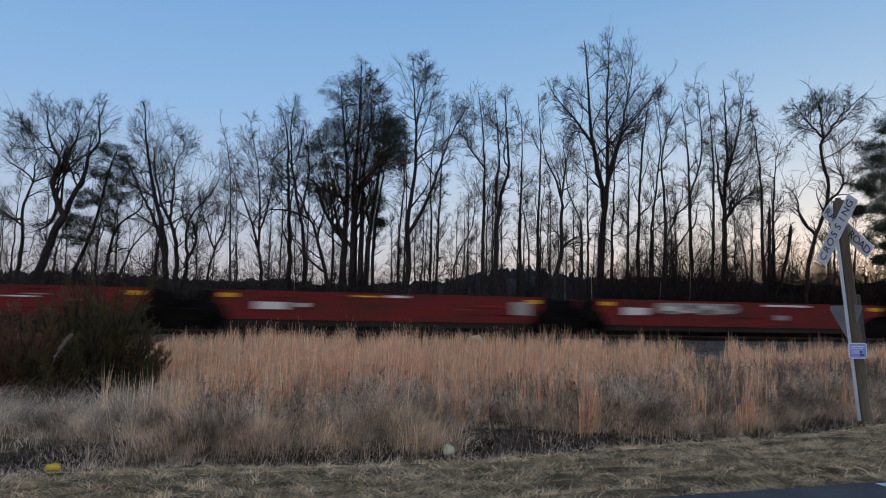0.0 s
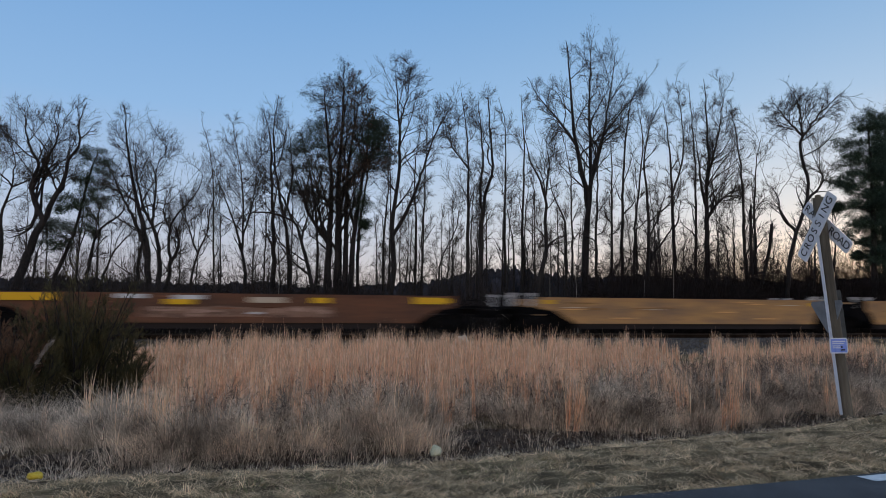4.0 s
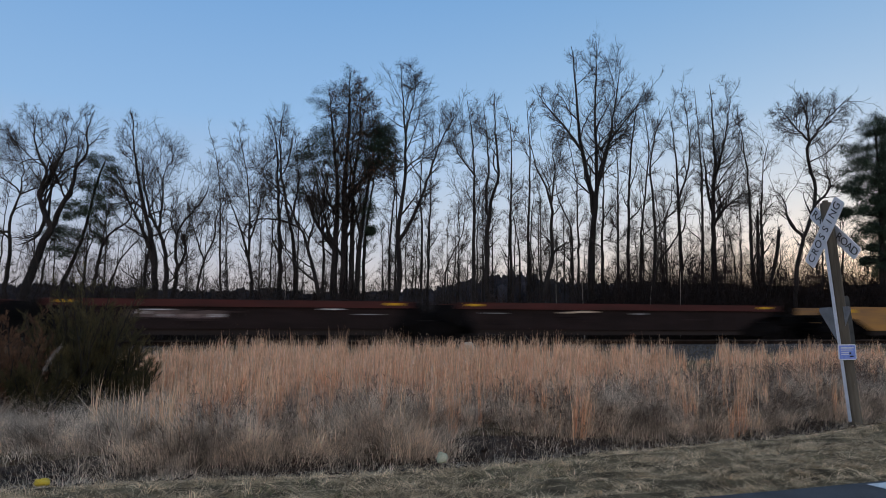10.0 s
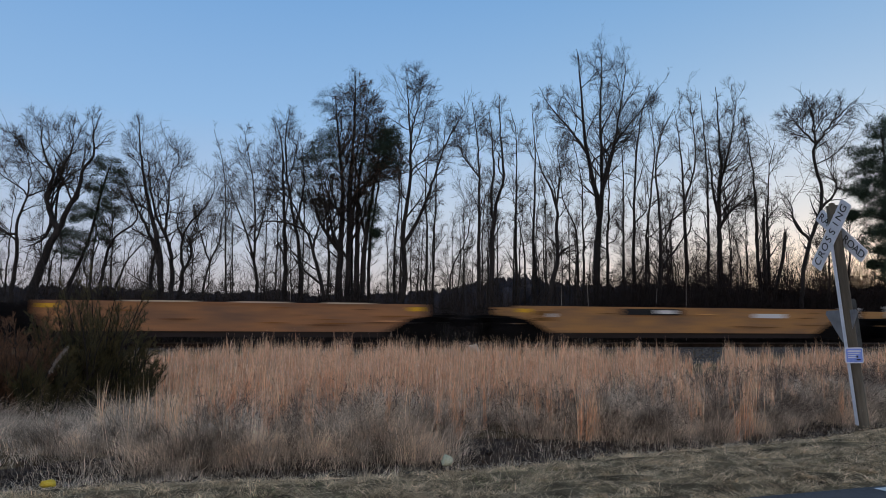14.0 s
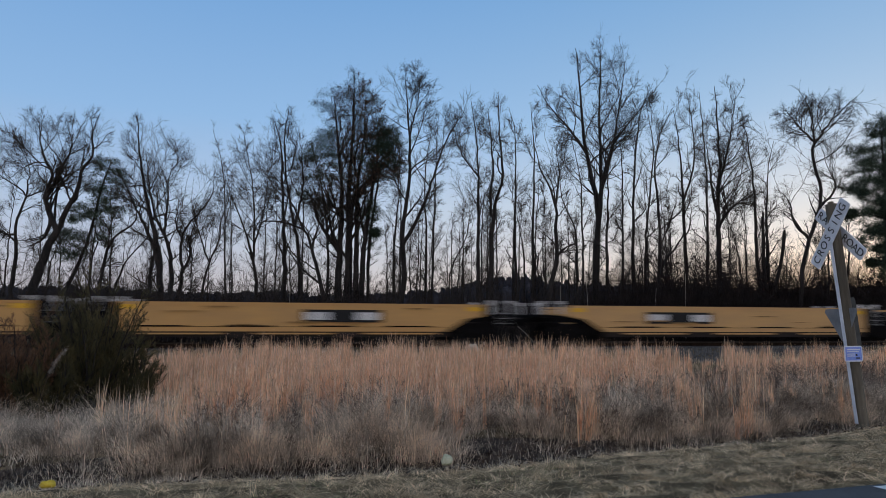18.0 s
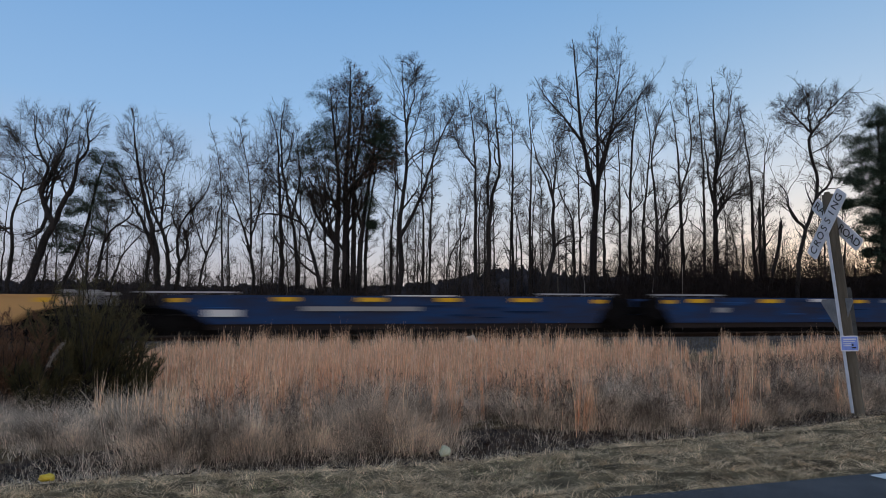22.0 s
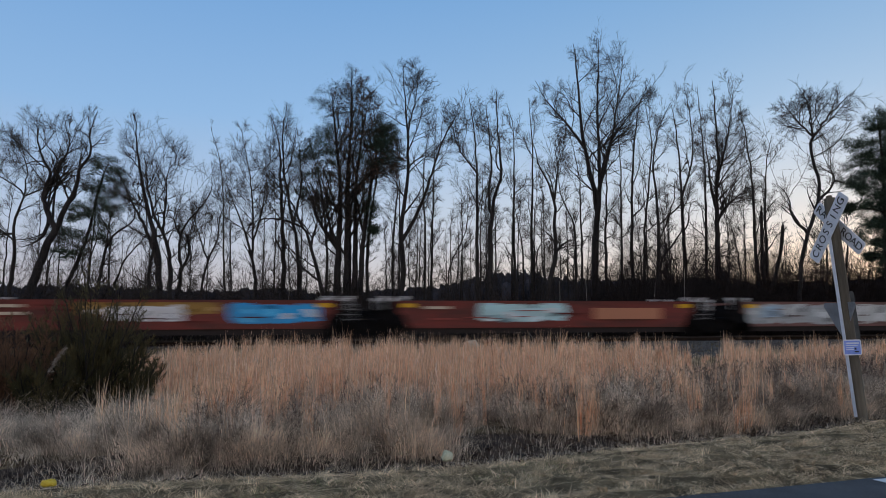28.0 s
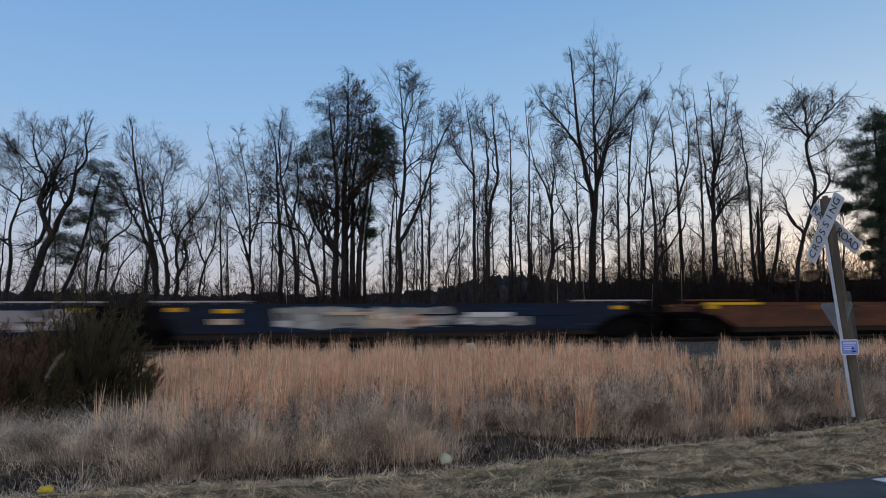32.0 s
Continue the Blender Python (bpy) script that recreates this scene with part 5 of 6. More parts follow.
bare_tree(48, 0.26, "broad", [((18.6, 0.1), (18.9, 7.7), (19.0, 11.3), (19.2, 14.5), (19.1, 18.6)), ((19.0, 11.1), (19.7, 13.7), (20.3, 17.7)), ((19.1, 8.4), (19.8, 9.7), (21.2, 10.6)), ((18.8, 8.9), (18.4, 11.7), (18.2, 14.5))],
          [(19.5, 14.0, 2.1, 3.9), (19.3, 17.8, 0.9, 1.2), (20.4, 10.9, 1.3, 1.6)])
bare_tree(47, 0.17, "bare", [((21.2, 0.1), (21.0, 7.6), (21.0, 10.3), (20.8, 13.1), (20.4, 16.6)), ((21.8, 0.1), (21.8, 9.5), (22.1, 12.3), (22.5, 14.2))],
          [(20.8, 14.5, 1.2, 2.4), (22.3, 13.3, 0.7, 1.5), (21.3, 10.3, 1.2, 2.0)])
bare_tree(52, 0.1, "bare", [((22.0, 0.1), (21.6, 8.0), (21.0, 9.9)), ((22.1, 0.1), (22.5, 8.2), (22.5, 12.1))],
          [(22.0, 10.4, 1.4, 2.6)])
bare_tree(44, 0.14, "curvy", [((22.3, 0.1), (22.7, 6.1), (23.3, 7.6), (23.9, 9.7), (23.8, 11.2), (23.5, 13.0), (23.7, 13.3)), ((23.7, 13.2), (22.6, 14.5), (21.9, 15.5)), ((23.7, 13.2), (24.7, 14.5), (26.6, 16.4)), ((23.6, 13.2), (23.5, 15.2), (23.3, 16.4)), ((23.0, 7.0), (22.2, 7.9), (21.7, 9.8), (21.2, 10.2)), ((23.9, 9.3), (24.9, 10.4), (24.8, 11.9))],
          [(24.2, 14.6, 2.6, 2.0), (22.0, 14.8, 1.0, 1.0), (22.4, 9.8, 1.2, 1.5), (24.8, 11.4, 1.2, 1.3)])
bare_tree(46, 0.14, "bare", [((24.6, 0.1), (25.2, 6.7), (24.9, 8.6))],
          [(25.1, 8.6, 1.1, 1.9)])
bare_tree(46, 0.15, "bare", [((25.6, 0.1), (26.5, 6.7), (26.4, 8.6))],
          [(26.6, 8.6, 1.3, 1.9)])
bare_tree(46, 0.19, "broad", [((-31.7, 0.1), (-32.4, 7.2), (-33.0, 10.7), (-33.5, 14.6)), ((-34.2, 0.1), (-34.4, 7.2), (-34.3, 10.6), (-34.8, 14.8))],
          [(-33.2, 12.2, 2.1, 2.9), (-34.7, 12.2, 1.9, 2.9)])
bare_tree(45, 0.23, "broad", [((-35.7, 0.1), (-36.8, 7.0), (-37.3, 10.4), (-37.7, 14.5))],
          [(-37.4, 12.0, 2.6, 3.3)])
bare_tree(46, 0.23, "broad", [((33.5, 0.1), (33.3, 7.5), (33.9, 11.0), (34.2, 15.6)), ((34.8, 0.1), (35.9, 7.5), (36.3, 11.0), (36.8, 16.0))],
          [(34.1, 13.3, 2.6, 3.1), (36.5, 13.7, 2.3, 3.1)])


def evergreen(y, r, stem, clumps, label, seed, fat=1.0, dense=1.0):
    """A pine or cedar: limbs that reach into ragged clumps (x, z, half width, half height) and carry tufts of needles."""
    rng = np.random.default_rng(seed)
    foot = np.array((stem[0][0], y, 0.1))
    root = new("evergreen_tree")
    root.matrix_basis = pose(*foot)
    lines = [stem_line(rng, stem, y, 0.35, 0.02)]
    goals = []
    for cx, cz, rx, rz in clumps:
        ry = min(max(rx, rz), 2.4)
        n = max(36, int(rx * ry * rz * 85 * dense))
        v = rng.normal(0, 0.62, (n, 3))
        goals.append(v * np.array((rx, ry, rz)) + np.array((cx, y, cz)))
    pos, par, own, head = branch_out(rng, lines, np.concatenate(goals), 0.22, 0.22, 4.5, 0.0, 60)
    n = len(pos)
    load = np.where(np.isin(np.arange(n), par), 0.0, 0.008 ** 2.4)
    for i in range(n - 1, -1, -1):
        if par[i] >= 0:
            load[par[i]] += load[i]
    rad = np.minimum(load ** (1 / 2.4), 0.4 * r)
    k = np.flatnonzero(own == 0)
    rad[k] = r * (1 - 0.88 * np.linspace(0, 1, len(k))) + 0.01
    pos = pos - foot
    runs = chains(par, rad, own)
    p, q = even(pos[k], rad[k], len(k))
    share("trunk", np_mesh("trunk", *tubes(rng, p[None], q[None], 9), BARK), root)
    rest = sorted((run for run in runs if own[run[-1]] < 0 and len(run) > 1), key=lambda run: -len(run))
    pieces = []
    for i, run in enumerate(rest):
        p, q = even(pos[run], np.minimum(rad[run], rad[run[1]]), 7 if len(run) > 7 else 4)
        piece = tubes(rng, p[None], q[None], 4)
        if i < 16:
            share("limb", np_mesh("limb", *piece, BARK), root)
        else:
            pieces.append(piece)
    tagged(share("branchwork", np_mesh("branchwork", *join(pieces), BARK), root, "thin dark side branches"), kind="stuff")
    # needles thick towards the ends of the limbs, in tufts
    leafy = np.flatnonzero((own < 0) & (rad < 0.03))
    m = int(48 * dense)
    at = np.repeat(pos[leafy], m, 0) + rng.normal(0, 0.16, (len(leafy) * m, 3)) * np.array((1.1, 1.1, 0.8))
    way = unit(np.repeat(head[leafy], m, 0) * 0.7 + rng.normal(0, 0.8, (len(at), 3)) + np.array((0, 0, 0.25)))
    share("crown", np_mesh("crown", *spikes(rng, at, way, rng.uniform(0.09, 0.22, len(at)) * fat, rng.uniform(0.014, 0.028, len(at)) * fat), NEEDLE), root, "dark green needles")
    return tagged(root, label, "evergreen tree", "evergreens of the wood")


# the pine among the bare trees, the pines at the wood's end, the dark ones in and beside the big crown
evergreen(46, 0.17, ((-26.9, 0.1), (-24.4, 6.1), (-23.8, 8.0), (-23.2, 10.7), (-22.7, 12.3)),
          [(-23.1, 11.9, 0.84, 0.55), (-22.4, 11.3, 0.54, 0.86), (-23.7, 10.5, 0.69, 0.54), (-22.8, 10.1, 0.84, 0.46), (-24.6, 9.1, 0.61, 0.35), (-22.7, 9.3, 0.76, 0.31), (-23.8, 8.6, 1.07, 0.38), (-25.5, 7.4, 0.68, 0.34), (-24.5, 7.2, 0.57, 0.30), (-23.0, 7.4, 0.53, 0.53), (-25.6, 6.3, 0.76, 0.38), (-24.6, 6.1, 0.45, 0.30)],
          "leaning dark green pine with a ragged open crown", 11, fat=1.2)
evergreen(50.8, 0.1, ((-7.0, 0.1), (-7.1, 7.9), (-7.2, 11.7), (-7.0, 16.5), (-7.1, 20.3)),
          [(-7.1, 19.9, 0.47, 0.53), (-7.2, 18.8, 0.85, 0.62), (-5.7, 18.3, 0.43, 0.79), (-9.5, 18.0, 0.51, 0.70), (-8.2, 17.4, 1.02, 0.88), (-6.5, 16.7, 1.10, 0.87), (-8.6, 15.2, 1.02, 1.13), (-6.7, 14.3, 1.01, 1.12), (-7.7, 12.6, 1.09, 0.77)],
          "tall dark evergreen with a rounded dense crown among bare trees", 12, fat=0.9, dense=0.5)
evergreen(50.5, 0.14, ((-5.6, 0.1), (-5.7, 7.9), (-5.2, 11.7), (-4.7, 15.3)),
          [(-4.7, 14.6, 1.01, 1.38), (-4.4, 15.6, 0.59, 0.65), (-5.1, 13.2, 0.75, 0.77), (-5.7, 9.7, 0.54, 1.05), (-5.4, 8.2, 0.58, 0.75), (-3.9, 13.8, 0.59, 0.60)],
          "dark pine among the bare trees", 13, fat=1.2)
evergreen(51, 0.13, ((-8.9, 0.1), (-8.9, 8.0), (-9.5, 12.2), (-10.3, 15.0)),
          [(-10.1, 14.5, 0.85, 0.52), (-10.8, 13.7, 0.85, 0.48), (-9.8, 12.4, 1.10, 0.34), (-10.8, 11.1, 0.59, 0.38), (-9.1, 15.2, 0.77, 0.78), (-8.8, 13.7, 0.76, 0.69)],
          "dark pine among the bare trees", 21, fat=1.1)
evergreen(45, 0.24, ((28.4, 0.1), (28.6, 6.7), (28.7, 10.1), (28.6, 14.6)),
          [(28.5, 14.5, 0.61, 0.69), (29.1, 12.8, 1.14, 0.77), (27.1, 13.0, 0.53, 0.31), (27.2, 12.0, 0.68, 0.50), (28.5, 11.1, 1.36, 0.84), (26.9, 10.2, 0.68, 0.45), (28.4, 9.3, 1.28, 0.68), (26.8, 8.7, 0.53, 0.34), (28.5, 7.5, 1.12, 0.90), (28.7, 5.6, 0.90, 0.89)],
          "tall dense dark green pine at the wood's end", 14, fat=1.4)
evergreen(48, 0.26, ((31.1, 0.1), (31.4, 7.8), (31.6, 11.9), (31.8, 15.7)),
          [(31.9, 14.9, 0.81, 1.07), (32.3, 12.3, 1.37, 1.55), (31.9, 9.0, 1.36, 1.53), (31.7, 6.2, 1.12, 1.35)],
          "tall dense dark green pine at the wood's end", 15, fat=1.4)
evergreen(46, 0.24, ((31.9, 0.1), (32.3, 7.6), (32.6, 11.5), (32.8, 14.8)),
          [(32.7, 13.8, 1.09, 1.18), (32.7, 11.5, 1.55, 1.33), (32.4, 8.7, 1.69, 1.47), (32.3, 6.1, 1.45, 1.30)],
          "tall dense dark green pine at the wood's end", 17, fat=1.4)


def snag(x, y, top, lean, r, seed):
    """A dead broken trunk with a splintered head."""
    rng = random.Random(seed)
    bm = bmesh.new()
    rings = []
    for i in range(9):
        t = i / 8
        c = Vector((lean * t + 0.06 * math.sin(t * 6 + seed), 0, top * t))
        rr = r * (1.25 - 0.5 * t) * (1.2 if i == 0 else 1)
        rings.append([bm.verts.new(c + Vector((rr * math.cos(a), rr * math.sin(a), (rng.uniform(-0.3, 0.9) if i == 8 else 0)))) for a in [k / 9 * 6.283 for k in range(9)]])
    for a, b in zip(rings, rings[1:]):
        for k in range(9):
            bm.faces.new((a[k], a[(k + 1) % 9], b[(k + 1) % 9], b[k]))
    bm.faces.new(rings[-1])
    ob = part("dead_trunk", bm, BARK, None)
    ob.matrix_basis = pose(x, y, 0.25)
    tagged(ob, "broken dead tree trunk with a splintered top", "dead tree", "dead trunks in the wood")


snag(21.5, 47, 8.4, -0.05, 0.13, 1)
snag(20.9, 46, 6.8, 1.45, 0.13, 2)


def sapling(x, y, top, lean, seed, pale=True):
    rng = np.random.default_rng(seed)
    root = new("sapling")
    root.matrix_basis = pose(x, y, float(height(np.float64(x), np.float64(y))) - 0.02)
    t = np.linspace(0, 1, 8)
    p = np.zeros((1, 8, 3))
    p[0, :, 0], p[0, :, 2] = lean * t ** 1.5, top * t
    pr = 0.03 * (1 - 0.8 * t[None]) + 0.004
    at, way, ln, rr = spawn(rng, p, pr, 9, 0.35, 0.98, 40, 0.25, 0.5)
    lev = grow(rng, at, way, ln, np.clip(rr, 0.004, 0.012), 4, 0.15, 0.1, 0.4)
    share("stem", np_mesh("stem", *tubes(rng, p, pr, 6), PALE_BARK if pale else BARK), root)
    for i in range(len(lev[0])):
        share("twig", np_mesh("twig", *tubes(rng, lev[0][i:i + 1], lev[1][i:i + 1], 3), TWIG), root)
    tagged(root, "thin pale bare sapling before the dark brush", "sapling", "saplings beside the track")


for i, (x, y, top, lean) in enumerate(((6.35, 39, 3.6, 0.0), (8.0, 39.5, 4.0, -0.1), (13.6, 40, 4.4, 0.1), (5.0, 38.5, 2.4, -2.6), (12.1, 41, 3.6, 0.2), (-8.9, 39, 3.4, 0.1))):
    sapling(x, y, top, lean, 40 + i)


# slim young stems that fill the wood
def young_trees():
    rng = random.Random(21)
    protos = []
    for k in range(5):
        h = 9.0 + k * 1.0
        x, b = 0.3 * k, rng.uniform(-0.6, 0.6)
        protos.append(bare_tree(52, 0.065 + 0.008 * k, "bare", [((x, 0.1), (x + b * 0.3, h * 0.4), (x + b * 0.2, h * 0.7), (x + b, h))], [(x + b * 0.6, h * 0.78, 0.8, h * 0.2), (x + b * 0.3, h * 0.45, 0.6, h * 0.14)]))
    for k, ob in enumerate(protos):
        ob.matrix_basis = pose(-9 + k * 6.1, 53, 0.25)
        tagged(ob, "slim young leafless tree in the wood", "tree", "young trees of the wood")
    for i in range(90):
        x = (-33 + i * 0.98 if i < 64 else -5 + (i - 64) * 1.1) + rng.uniform(-0.5, 0.5)
        copy_thing(rng.choice(protos), pose(x, rng.uniform(47, 62), 0.25, 0, rng.uniform(-3, 3), rng.uniform(0, 360)) @ Matrix.Scale(rng.uniform(0.75, 1.1), 4))


young_trees()


def thicket(name, n, x0, x1, y0, y1, tall, seed, label, each=6, slim=1.0, material=TWIG):
    rng = np.random.default_rng(seed)
    x = rng.uniform(x0, x1, n)
    y = rng.uniform(y0, y1, n) + SLOPE * x
    start = np.stack((x, y, height(x, y) - 0.03), -1)
    way = np.stack((rng.normal(0, 0.35, n), rng.normal(0, 0.35, n), np.ones(n)), -1)
    ln = tall * rng.uniform(0.45, 1.15, n) * (1 + 0.25 * np.sin(x * 0.7) * np.sin(x * 0.23 + 1))
    lev = grow(rng, start, way, ln, rng.uniform(0.012, 0.03, n) * slim, 5, 0.15, 0.05, 0.3)
    at, w, l2, rr = spawn(rng, *lev, each, 0.1, 1.0, 48, 0.45, 0.6)
    lev2 = grow(rng, at, w, l2, np.clip(rr, 0.007, 0.02) * slim, 3, 0.22, 0.02, 0.5)
    at, w, l3, rr = spawn(rng, *lev2, 3, 0.1, 1.0, 45, 0.7, 0.7)
    lev3 = grow(rng, at, w, np.maximum(l3, 0.3), np.clip(rr, 0.009, 0.016) * slim, 2, 0.2, 0, 0.5)
    tagged(new(name, np_mesh(name, *join([tubes(rng, *lev, 3), strips(rng, *lev2), strips(rng, *lev3)]), material)), label, "brush", kind="stuff")


thicket("brush", 1700, -36, 34, 37.5, 46, 2.9, 31, "dense dark bare brush along the wood's edge", material=BRUSH)
thicket("brush", 1400, 9, 34, 36, 42, 4.3, 32, "tangled dark vines and brush among the trunks", material=BRUSH)


for k, (bx, wide, tall, n) in enumerate(((12.2, 1.6, 6.0, 170), (16.5, 2.2, 6.0, 260), (20.0, 2.4, 6.2, 280), (22.3, 1.2, 5.6, 130), (24.0, 2.4, 6.2, 260), (27.5, 2.2, 5.8, 260), (30.5, 2.0, 5.0, 120), (-6.0, 2.5, 4.5, 110), (-11.5, 2.0, 4.0, 80), (-16.0, 1.6, 4.4, 80), (-24.0, 2.4, 4.4, 100), (-8.5, 1.5, 5.0, 70))):
    thicket("brush", n, bx - wide, bx + wide, 46 - SLOPE * bx, 48 - SLOPE * bx, tall, 34 + k, "tangle of dark vines and bare brush among the trunks", 7, material=BRUSH)
thicket("brush", 420, -36, 34, 44, 54, 6.4, 61, "slender dark undergrowth standing among the trunks", 7, material=TWIG)
thicket("brush", 700, -36, 34, 40, 50, 4.6, 62, "dark undergrowth standing among the trunks", 6, material=TWIG)
thicket("brush", 150, -22.5, -18, 48, 50, 6.0, 33, "vine-choked dark stems between the trunks", 7)


def far_woods():
    # wooded rise far behind, many crowns with an uneven top
    rng = np.random.default_rng(77)
    n = 2600
    a = rng.uniform(-0.95, 0.95, n)
    d = rng.uniform(150, 240, n)
    x, y = np.tan(a) * d, d
    b = x / y
    hill = 10.6 + 1.2 * np.sin(b * 9 + 0.5) + 3.4 * np.exp(-((b - 0.10) / 0.075) ** 2) + 1.5 * np.exp(-((b + 0.26) / 0.05) ** 2) + 2.4 * np.clip((b - 0.16) / 0.1, 0, 1)
    top = hill * d / 200 * rng.uniform(0.82, 1.04, n)
    vs, fs, k = [], [], 0
    rings = ((0.0, 0.9), (0.35, 1.0), (0.7, 0.85), (0.9, 0.7), (1.0, 0.38))
    wide = rng.uniform(0.8, 2.0, n)
    for j, (z, w) in enumerate(rings):
        ang = np.arange(5) / 5 * 2 * np.pi
        rr = wide[:, None] * w * rng.uniform(0.6, 1.4, (n, 5))
        vs.append(np.stack((x[:, None] + rr * np.cos(ang), y[:, None] + rr * np.sin(ang), top[:, None] * (z + rng.uniform(-0.05, 0.05, (n, 5)))), -1))
    v = np.stack(vs, 1)
    base = (np.arange(n) * 25)[:, None, None] + (np.arange(4) * 5)[None, :, None]
    s = np.arange(5)[None, None]
    s2 = (s + 1) % 5
    f = np.stack((base + s, base + s2, base + 5 + s2, base + 5 + s), -1).reshape(-1, 4)
    tagged(new("far_woods", np_mesh("far_woods", v.reshape(-1, 3), f, HAZY_BRUSH)), "far dark wooded rise behind the trees", "woods", kind="stuff")
    i = rng.integers(0, n, 16000)
    at = np.stack((x[i] + rng.normal(0, 1.2, 16000), y[i], top[i] * rng.uniform(0.8, 0.98, 16000)), -1)
    tagged(new("far_treetops", np_mesh("far_treetops", *spikes(rng, at, np.stack((rng.normal(0, 0.35, 16000), np.zeros(16000), np.ones(16000)), -1), rng.uniform(0.5, 1.6, 16000), rng.uniform(0.05, 0.16, 16000)), TWIG)), "bare treetops of the far woods", "woods", kind="stuff")


far_woods()


# ---- cedar bushes by the field's edge ----
def cedar_bush(x, y, top, wide, stems, material, label, seed):
    rng = np.random.default_rng(seed)
    root = new("cedar_bush")
    root.matrix_basis = pose(x, y, float(height(np.float64(x), np.float64(y))) - 0.03)
    a = rng.uniform(0, 2 * np.pi, stems)
    q = np.sqrt(rng.random(stems))
    start = np.stack((np.cos(a) * q * 0.12, np.sin(a) * q * 0.12, np.zeros(stems)), -1)
    way = np.stack((np.cos(a) * q * wide, np.sin(a) * q * wide, np.full(stems, top * 0.85)), -1)
    ln = top * rng.uniform(0.55, 1.05, stems) * (1.05 - 0.25 * q)
    lev = grow(rng, start, way, ln, rng.uniform(0.010, 0.022, stems), 7, 0.07, 0.06, 0.25)
    at, w, l2, rr = spawn(rng, *lev, 12, 0.12, 1.0, 36, 0.34, 0.5)
    lev2 = grow(rng, at, w, l2, np.clip(rr, 0.003, 0.008), 4, 0.12, 0.16, 0.4)
    at, w, l3, rr = spawn(rng, *lev2, 7, 0.1, 1.0, 30, 0.42, 0.5)
    lev3 = grow(rng, at, w, np.maximum(l3, 0.07), np.full(len(l3), 0.002), 2, 0.1, 0.12, 0.5)
    at, w, l4, rr = spawn(rng, *lev3, 13, 0.05, 1.0, 26, 0.5, 0.5)
    share("woody_frame", np_mesh("woody_frame", *join([tubes(rng, *lev, 5), tubes(rng, *lev2, 3)]), BARK), root)
    share("foliage", np_mesh("foliage", *spikes(rng, at, unit(w + rng.normal(0, 0.15, w.shape) + np.array((0, 0, 0.15))), rng.uniform(0.03, 0.085, len(at)), rng.uniform(0.003, 0.006, len(at))), material), root, "feathery scale-leaf sprays")
    return tagged(root, label, "bush", "cedar bushes")


cedar_bush(-5.60, 11.0, 2.15, 1.05, 78, CEDAR, "bushy dark green cedar with feathery upright sprays", 51)
cedar_bush(-6.75, 10.9, 1.7, 1.0, 46, CEDAR_BROWN, "bushy cedar turned reddish brown at the field's edge", 52)
cedar_bush(-6.4, 10.3, 1.5, 0.85, 44, CEDAR_BROWN, "bushy cedar turned reddish brown at the field's edge", 53)
cedar_bush(-5.85, 10.35, 1.15, 0.9, 40, CEDAR, "low dark green cedar bush in the grass", 56)
cedar_bush(-7.3, 10.3, 1.45, 0.8, 36, CEDAR_BROWN, "bushy cedar turned reddish brown at the field's edge", 57)
cedar_bush(-5.05, 11.2, 1.3, 0.6, 30, CEDAR, "low dark green cedar bush in the grass", 54)
cedar_bush(-8.3, 11.6, 1.75, 0.9, 36, CEDAR_BROWN, "bushy cedar turned reddish brown at the field's edge", 55)


# ---- grass ----
def blades(rng, at, tall, width, lean, droop, drift=None):
    """Bent blades of three pieces, each a strip that narrows to a tip."""
    n = len(at)
    a = rng.uniform(0, 2 * np.pi, n)
    way = np.stack((np.cos(a), np.sin(a), np.zeros(n)), -1) * (lean * rng.uniform(0.2, 1.6, n))[:, None]
    if drift is not None:
        way = way + drift
    b = a + rng.uniform(0.6, 2.5, n)
    side = np.stack((np.cos(b), np.sin(b), np.zeros(n)), -1) * (width / 2)[:, None]
    up = np.array((0, 0, 1.0))
    p1 = at + (way * 0.35 + up * 0.5) * tall[:, None]
    p2 = at + (way * (1.0 + droop) + up * (1.0 - 0.35 * lean[:, None])) * tall[:, None]
    v = np.stack((at - side, at + side, p1 + side, p1 - side, p2), 1).reshape(-1, 3)
    k = (np.arange(n) * 5)[:, None]
    return v, np.concatenate((k + np.array((0, 1, 2)), k + np.array((0, 2, 3)), k + np.array((3, 2, 4))))


def put(rng, x, y):
    return np.stack((x, y, height(x, y) - 0.02), -1)


def grass_patch(name, material, label, v, f):
    tagged(new(name, np_mesh(name, v, f, material)), label, "grass", kind="stuff")


def noise_at(x, y, scale, shift):
    return np.array([noise.noise((a * scale + shift, b * scale, 0.0)) for a, b in zip(x, y)])


def sedge_front(x):
    return np.clip(2.1 - 0.16 * x, 1.4, 2.9)


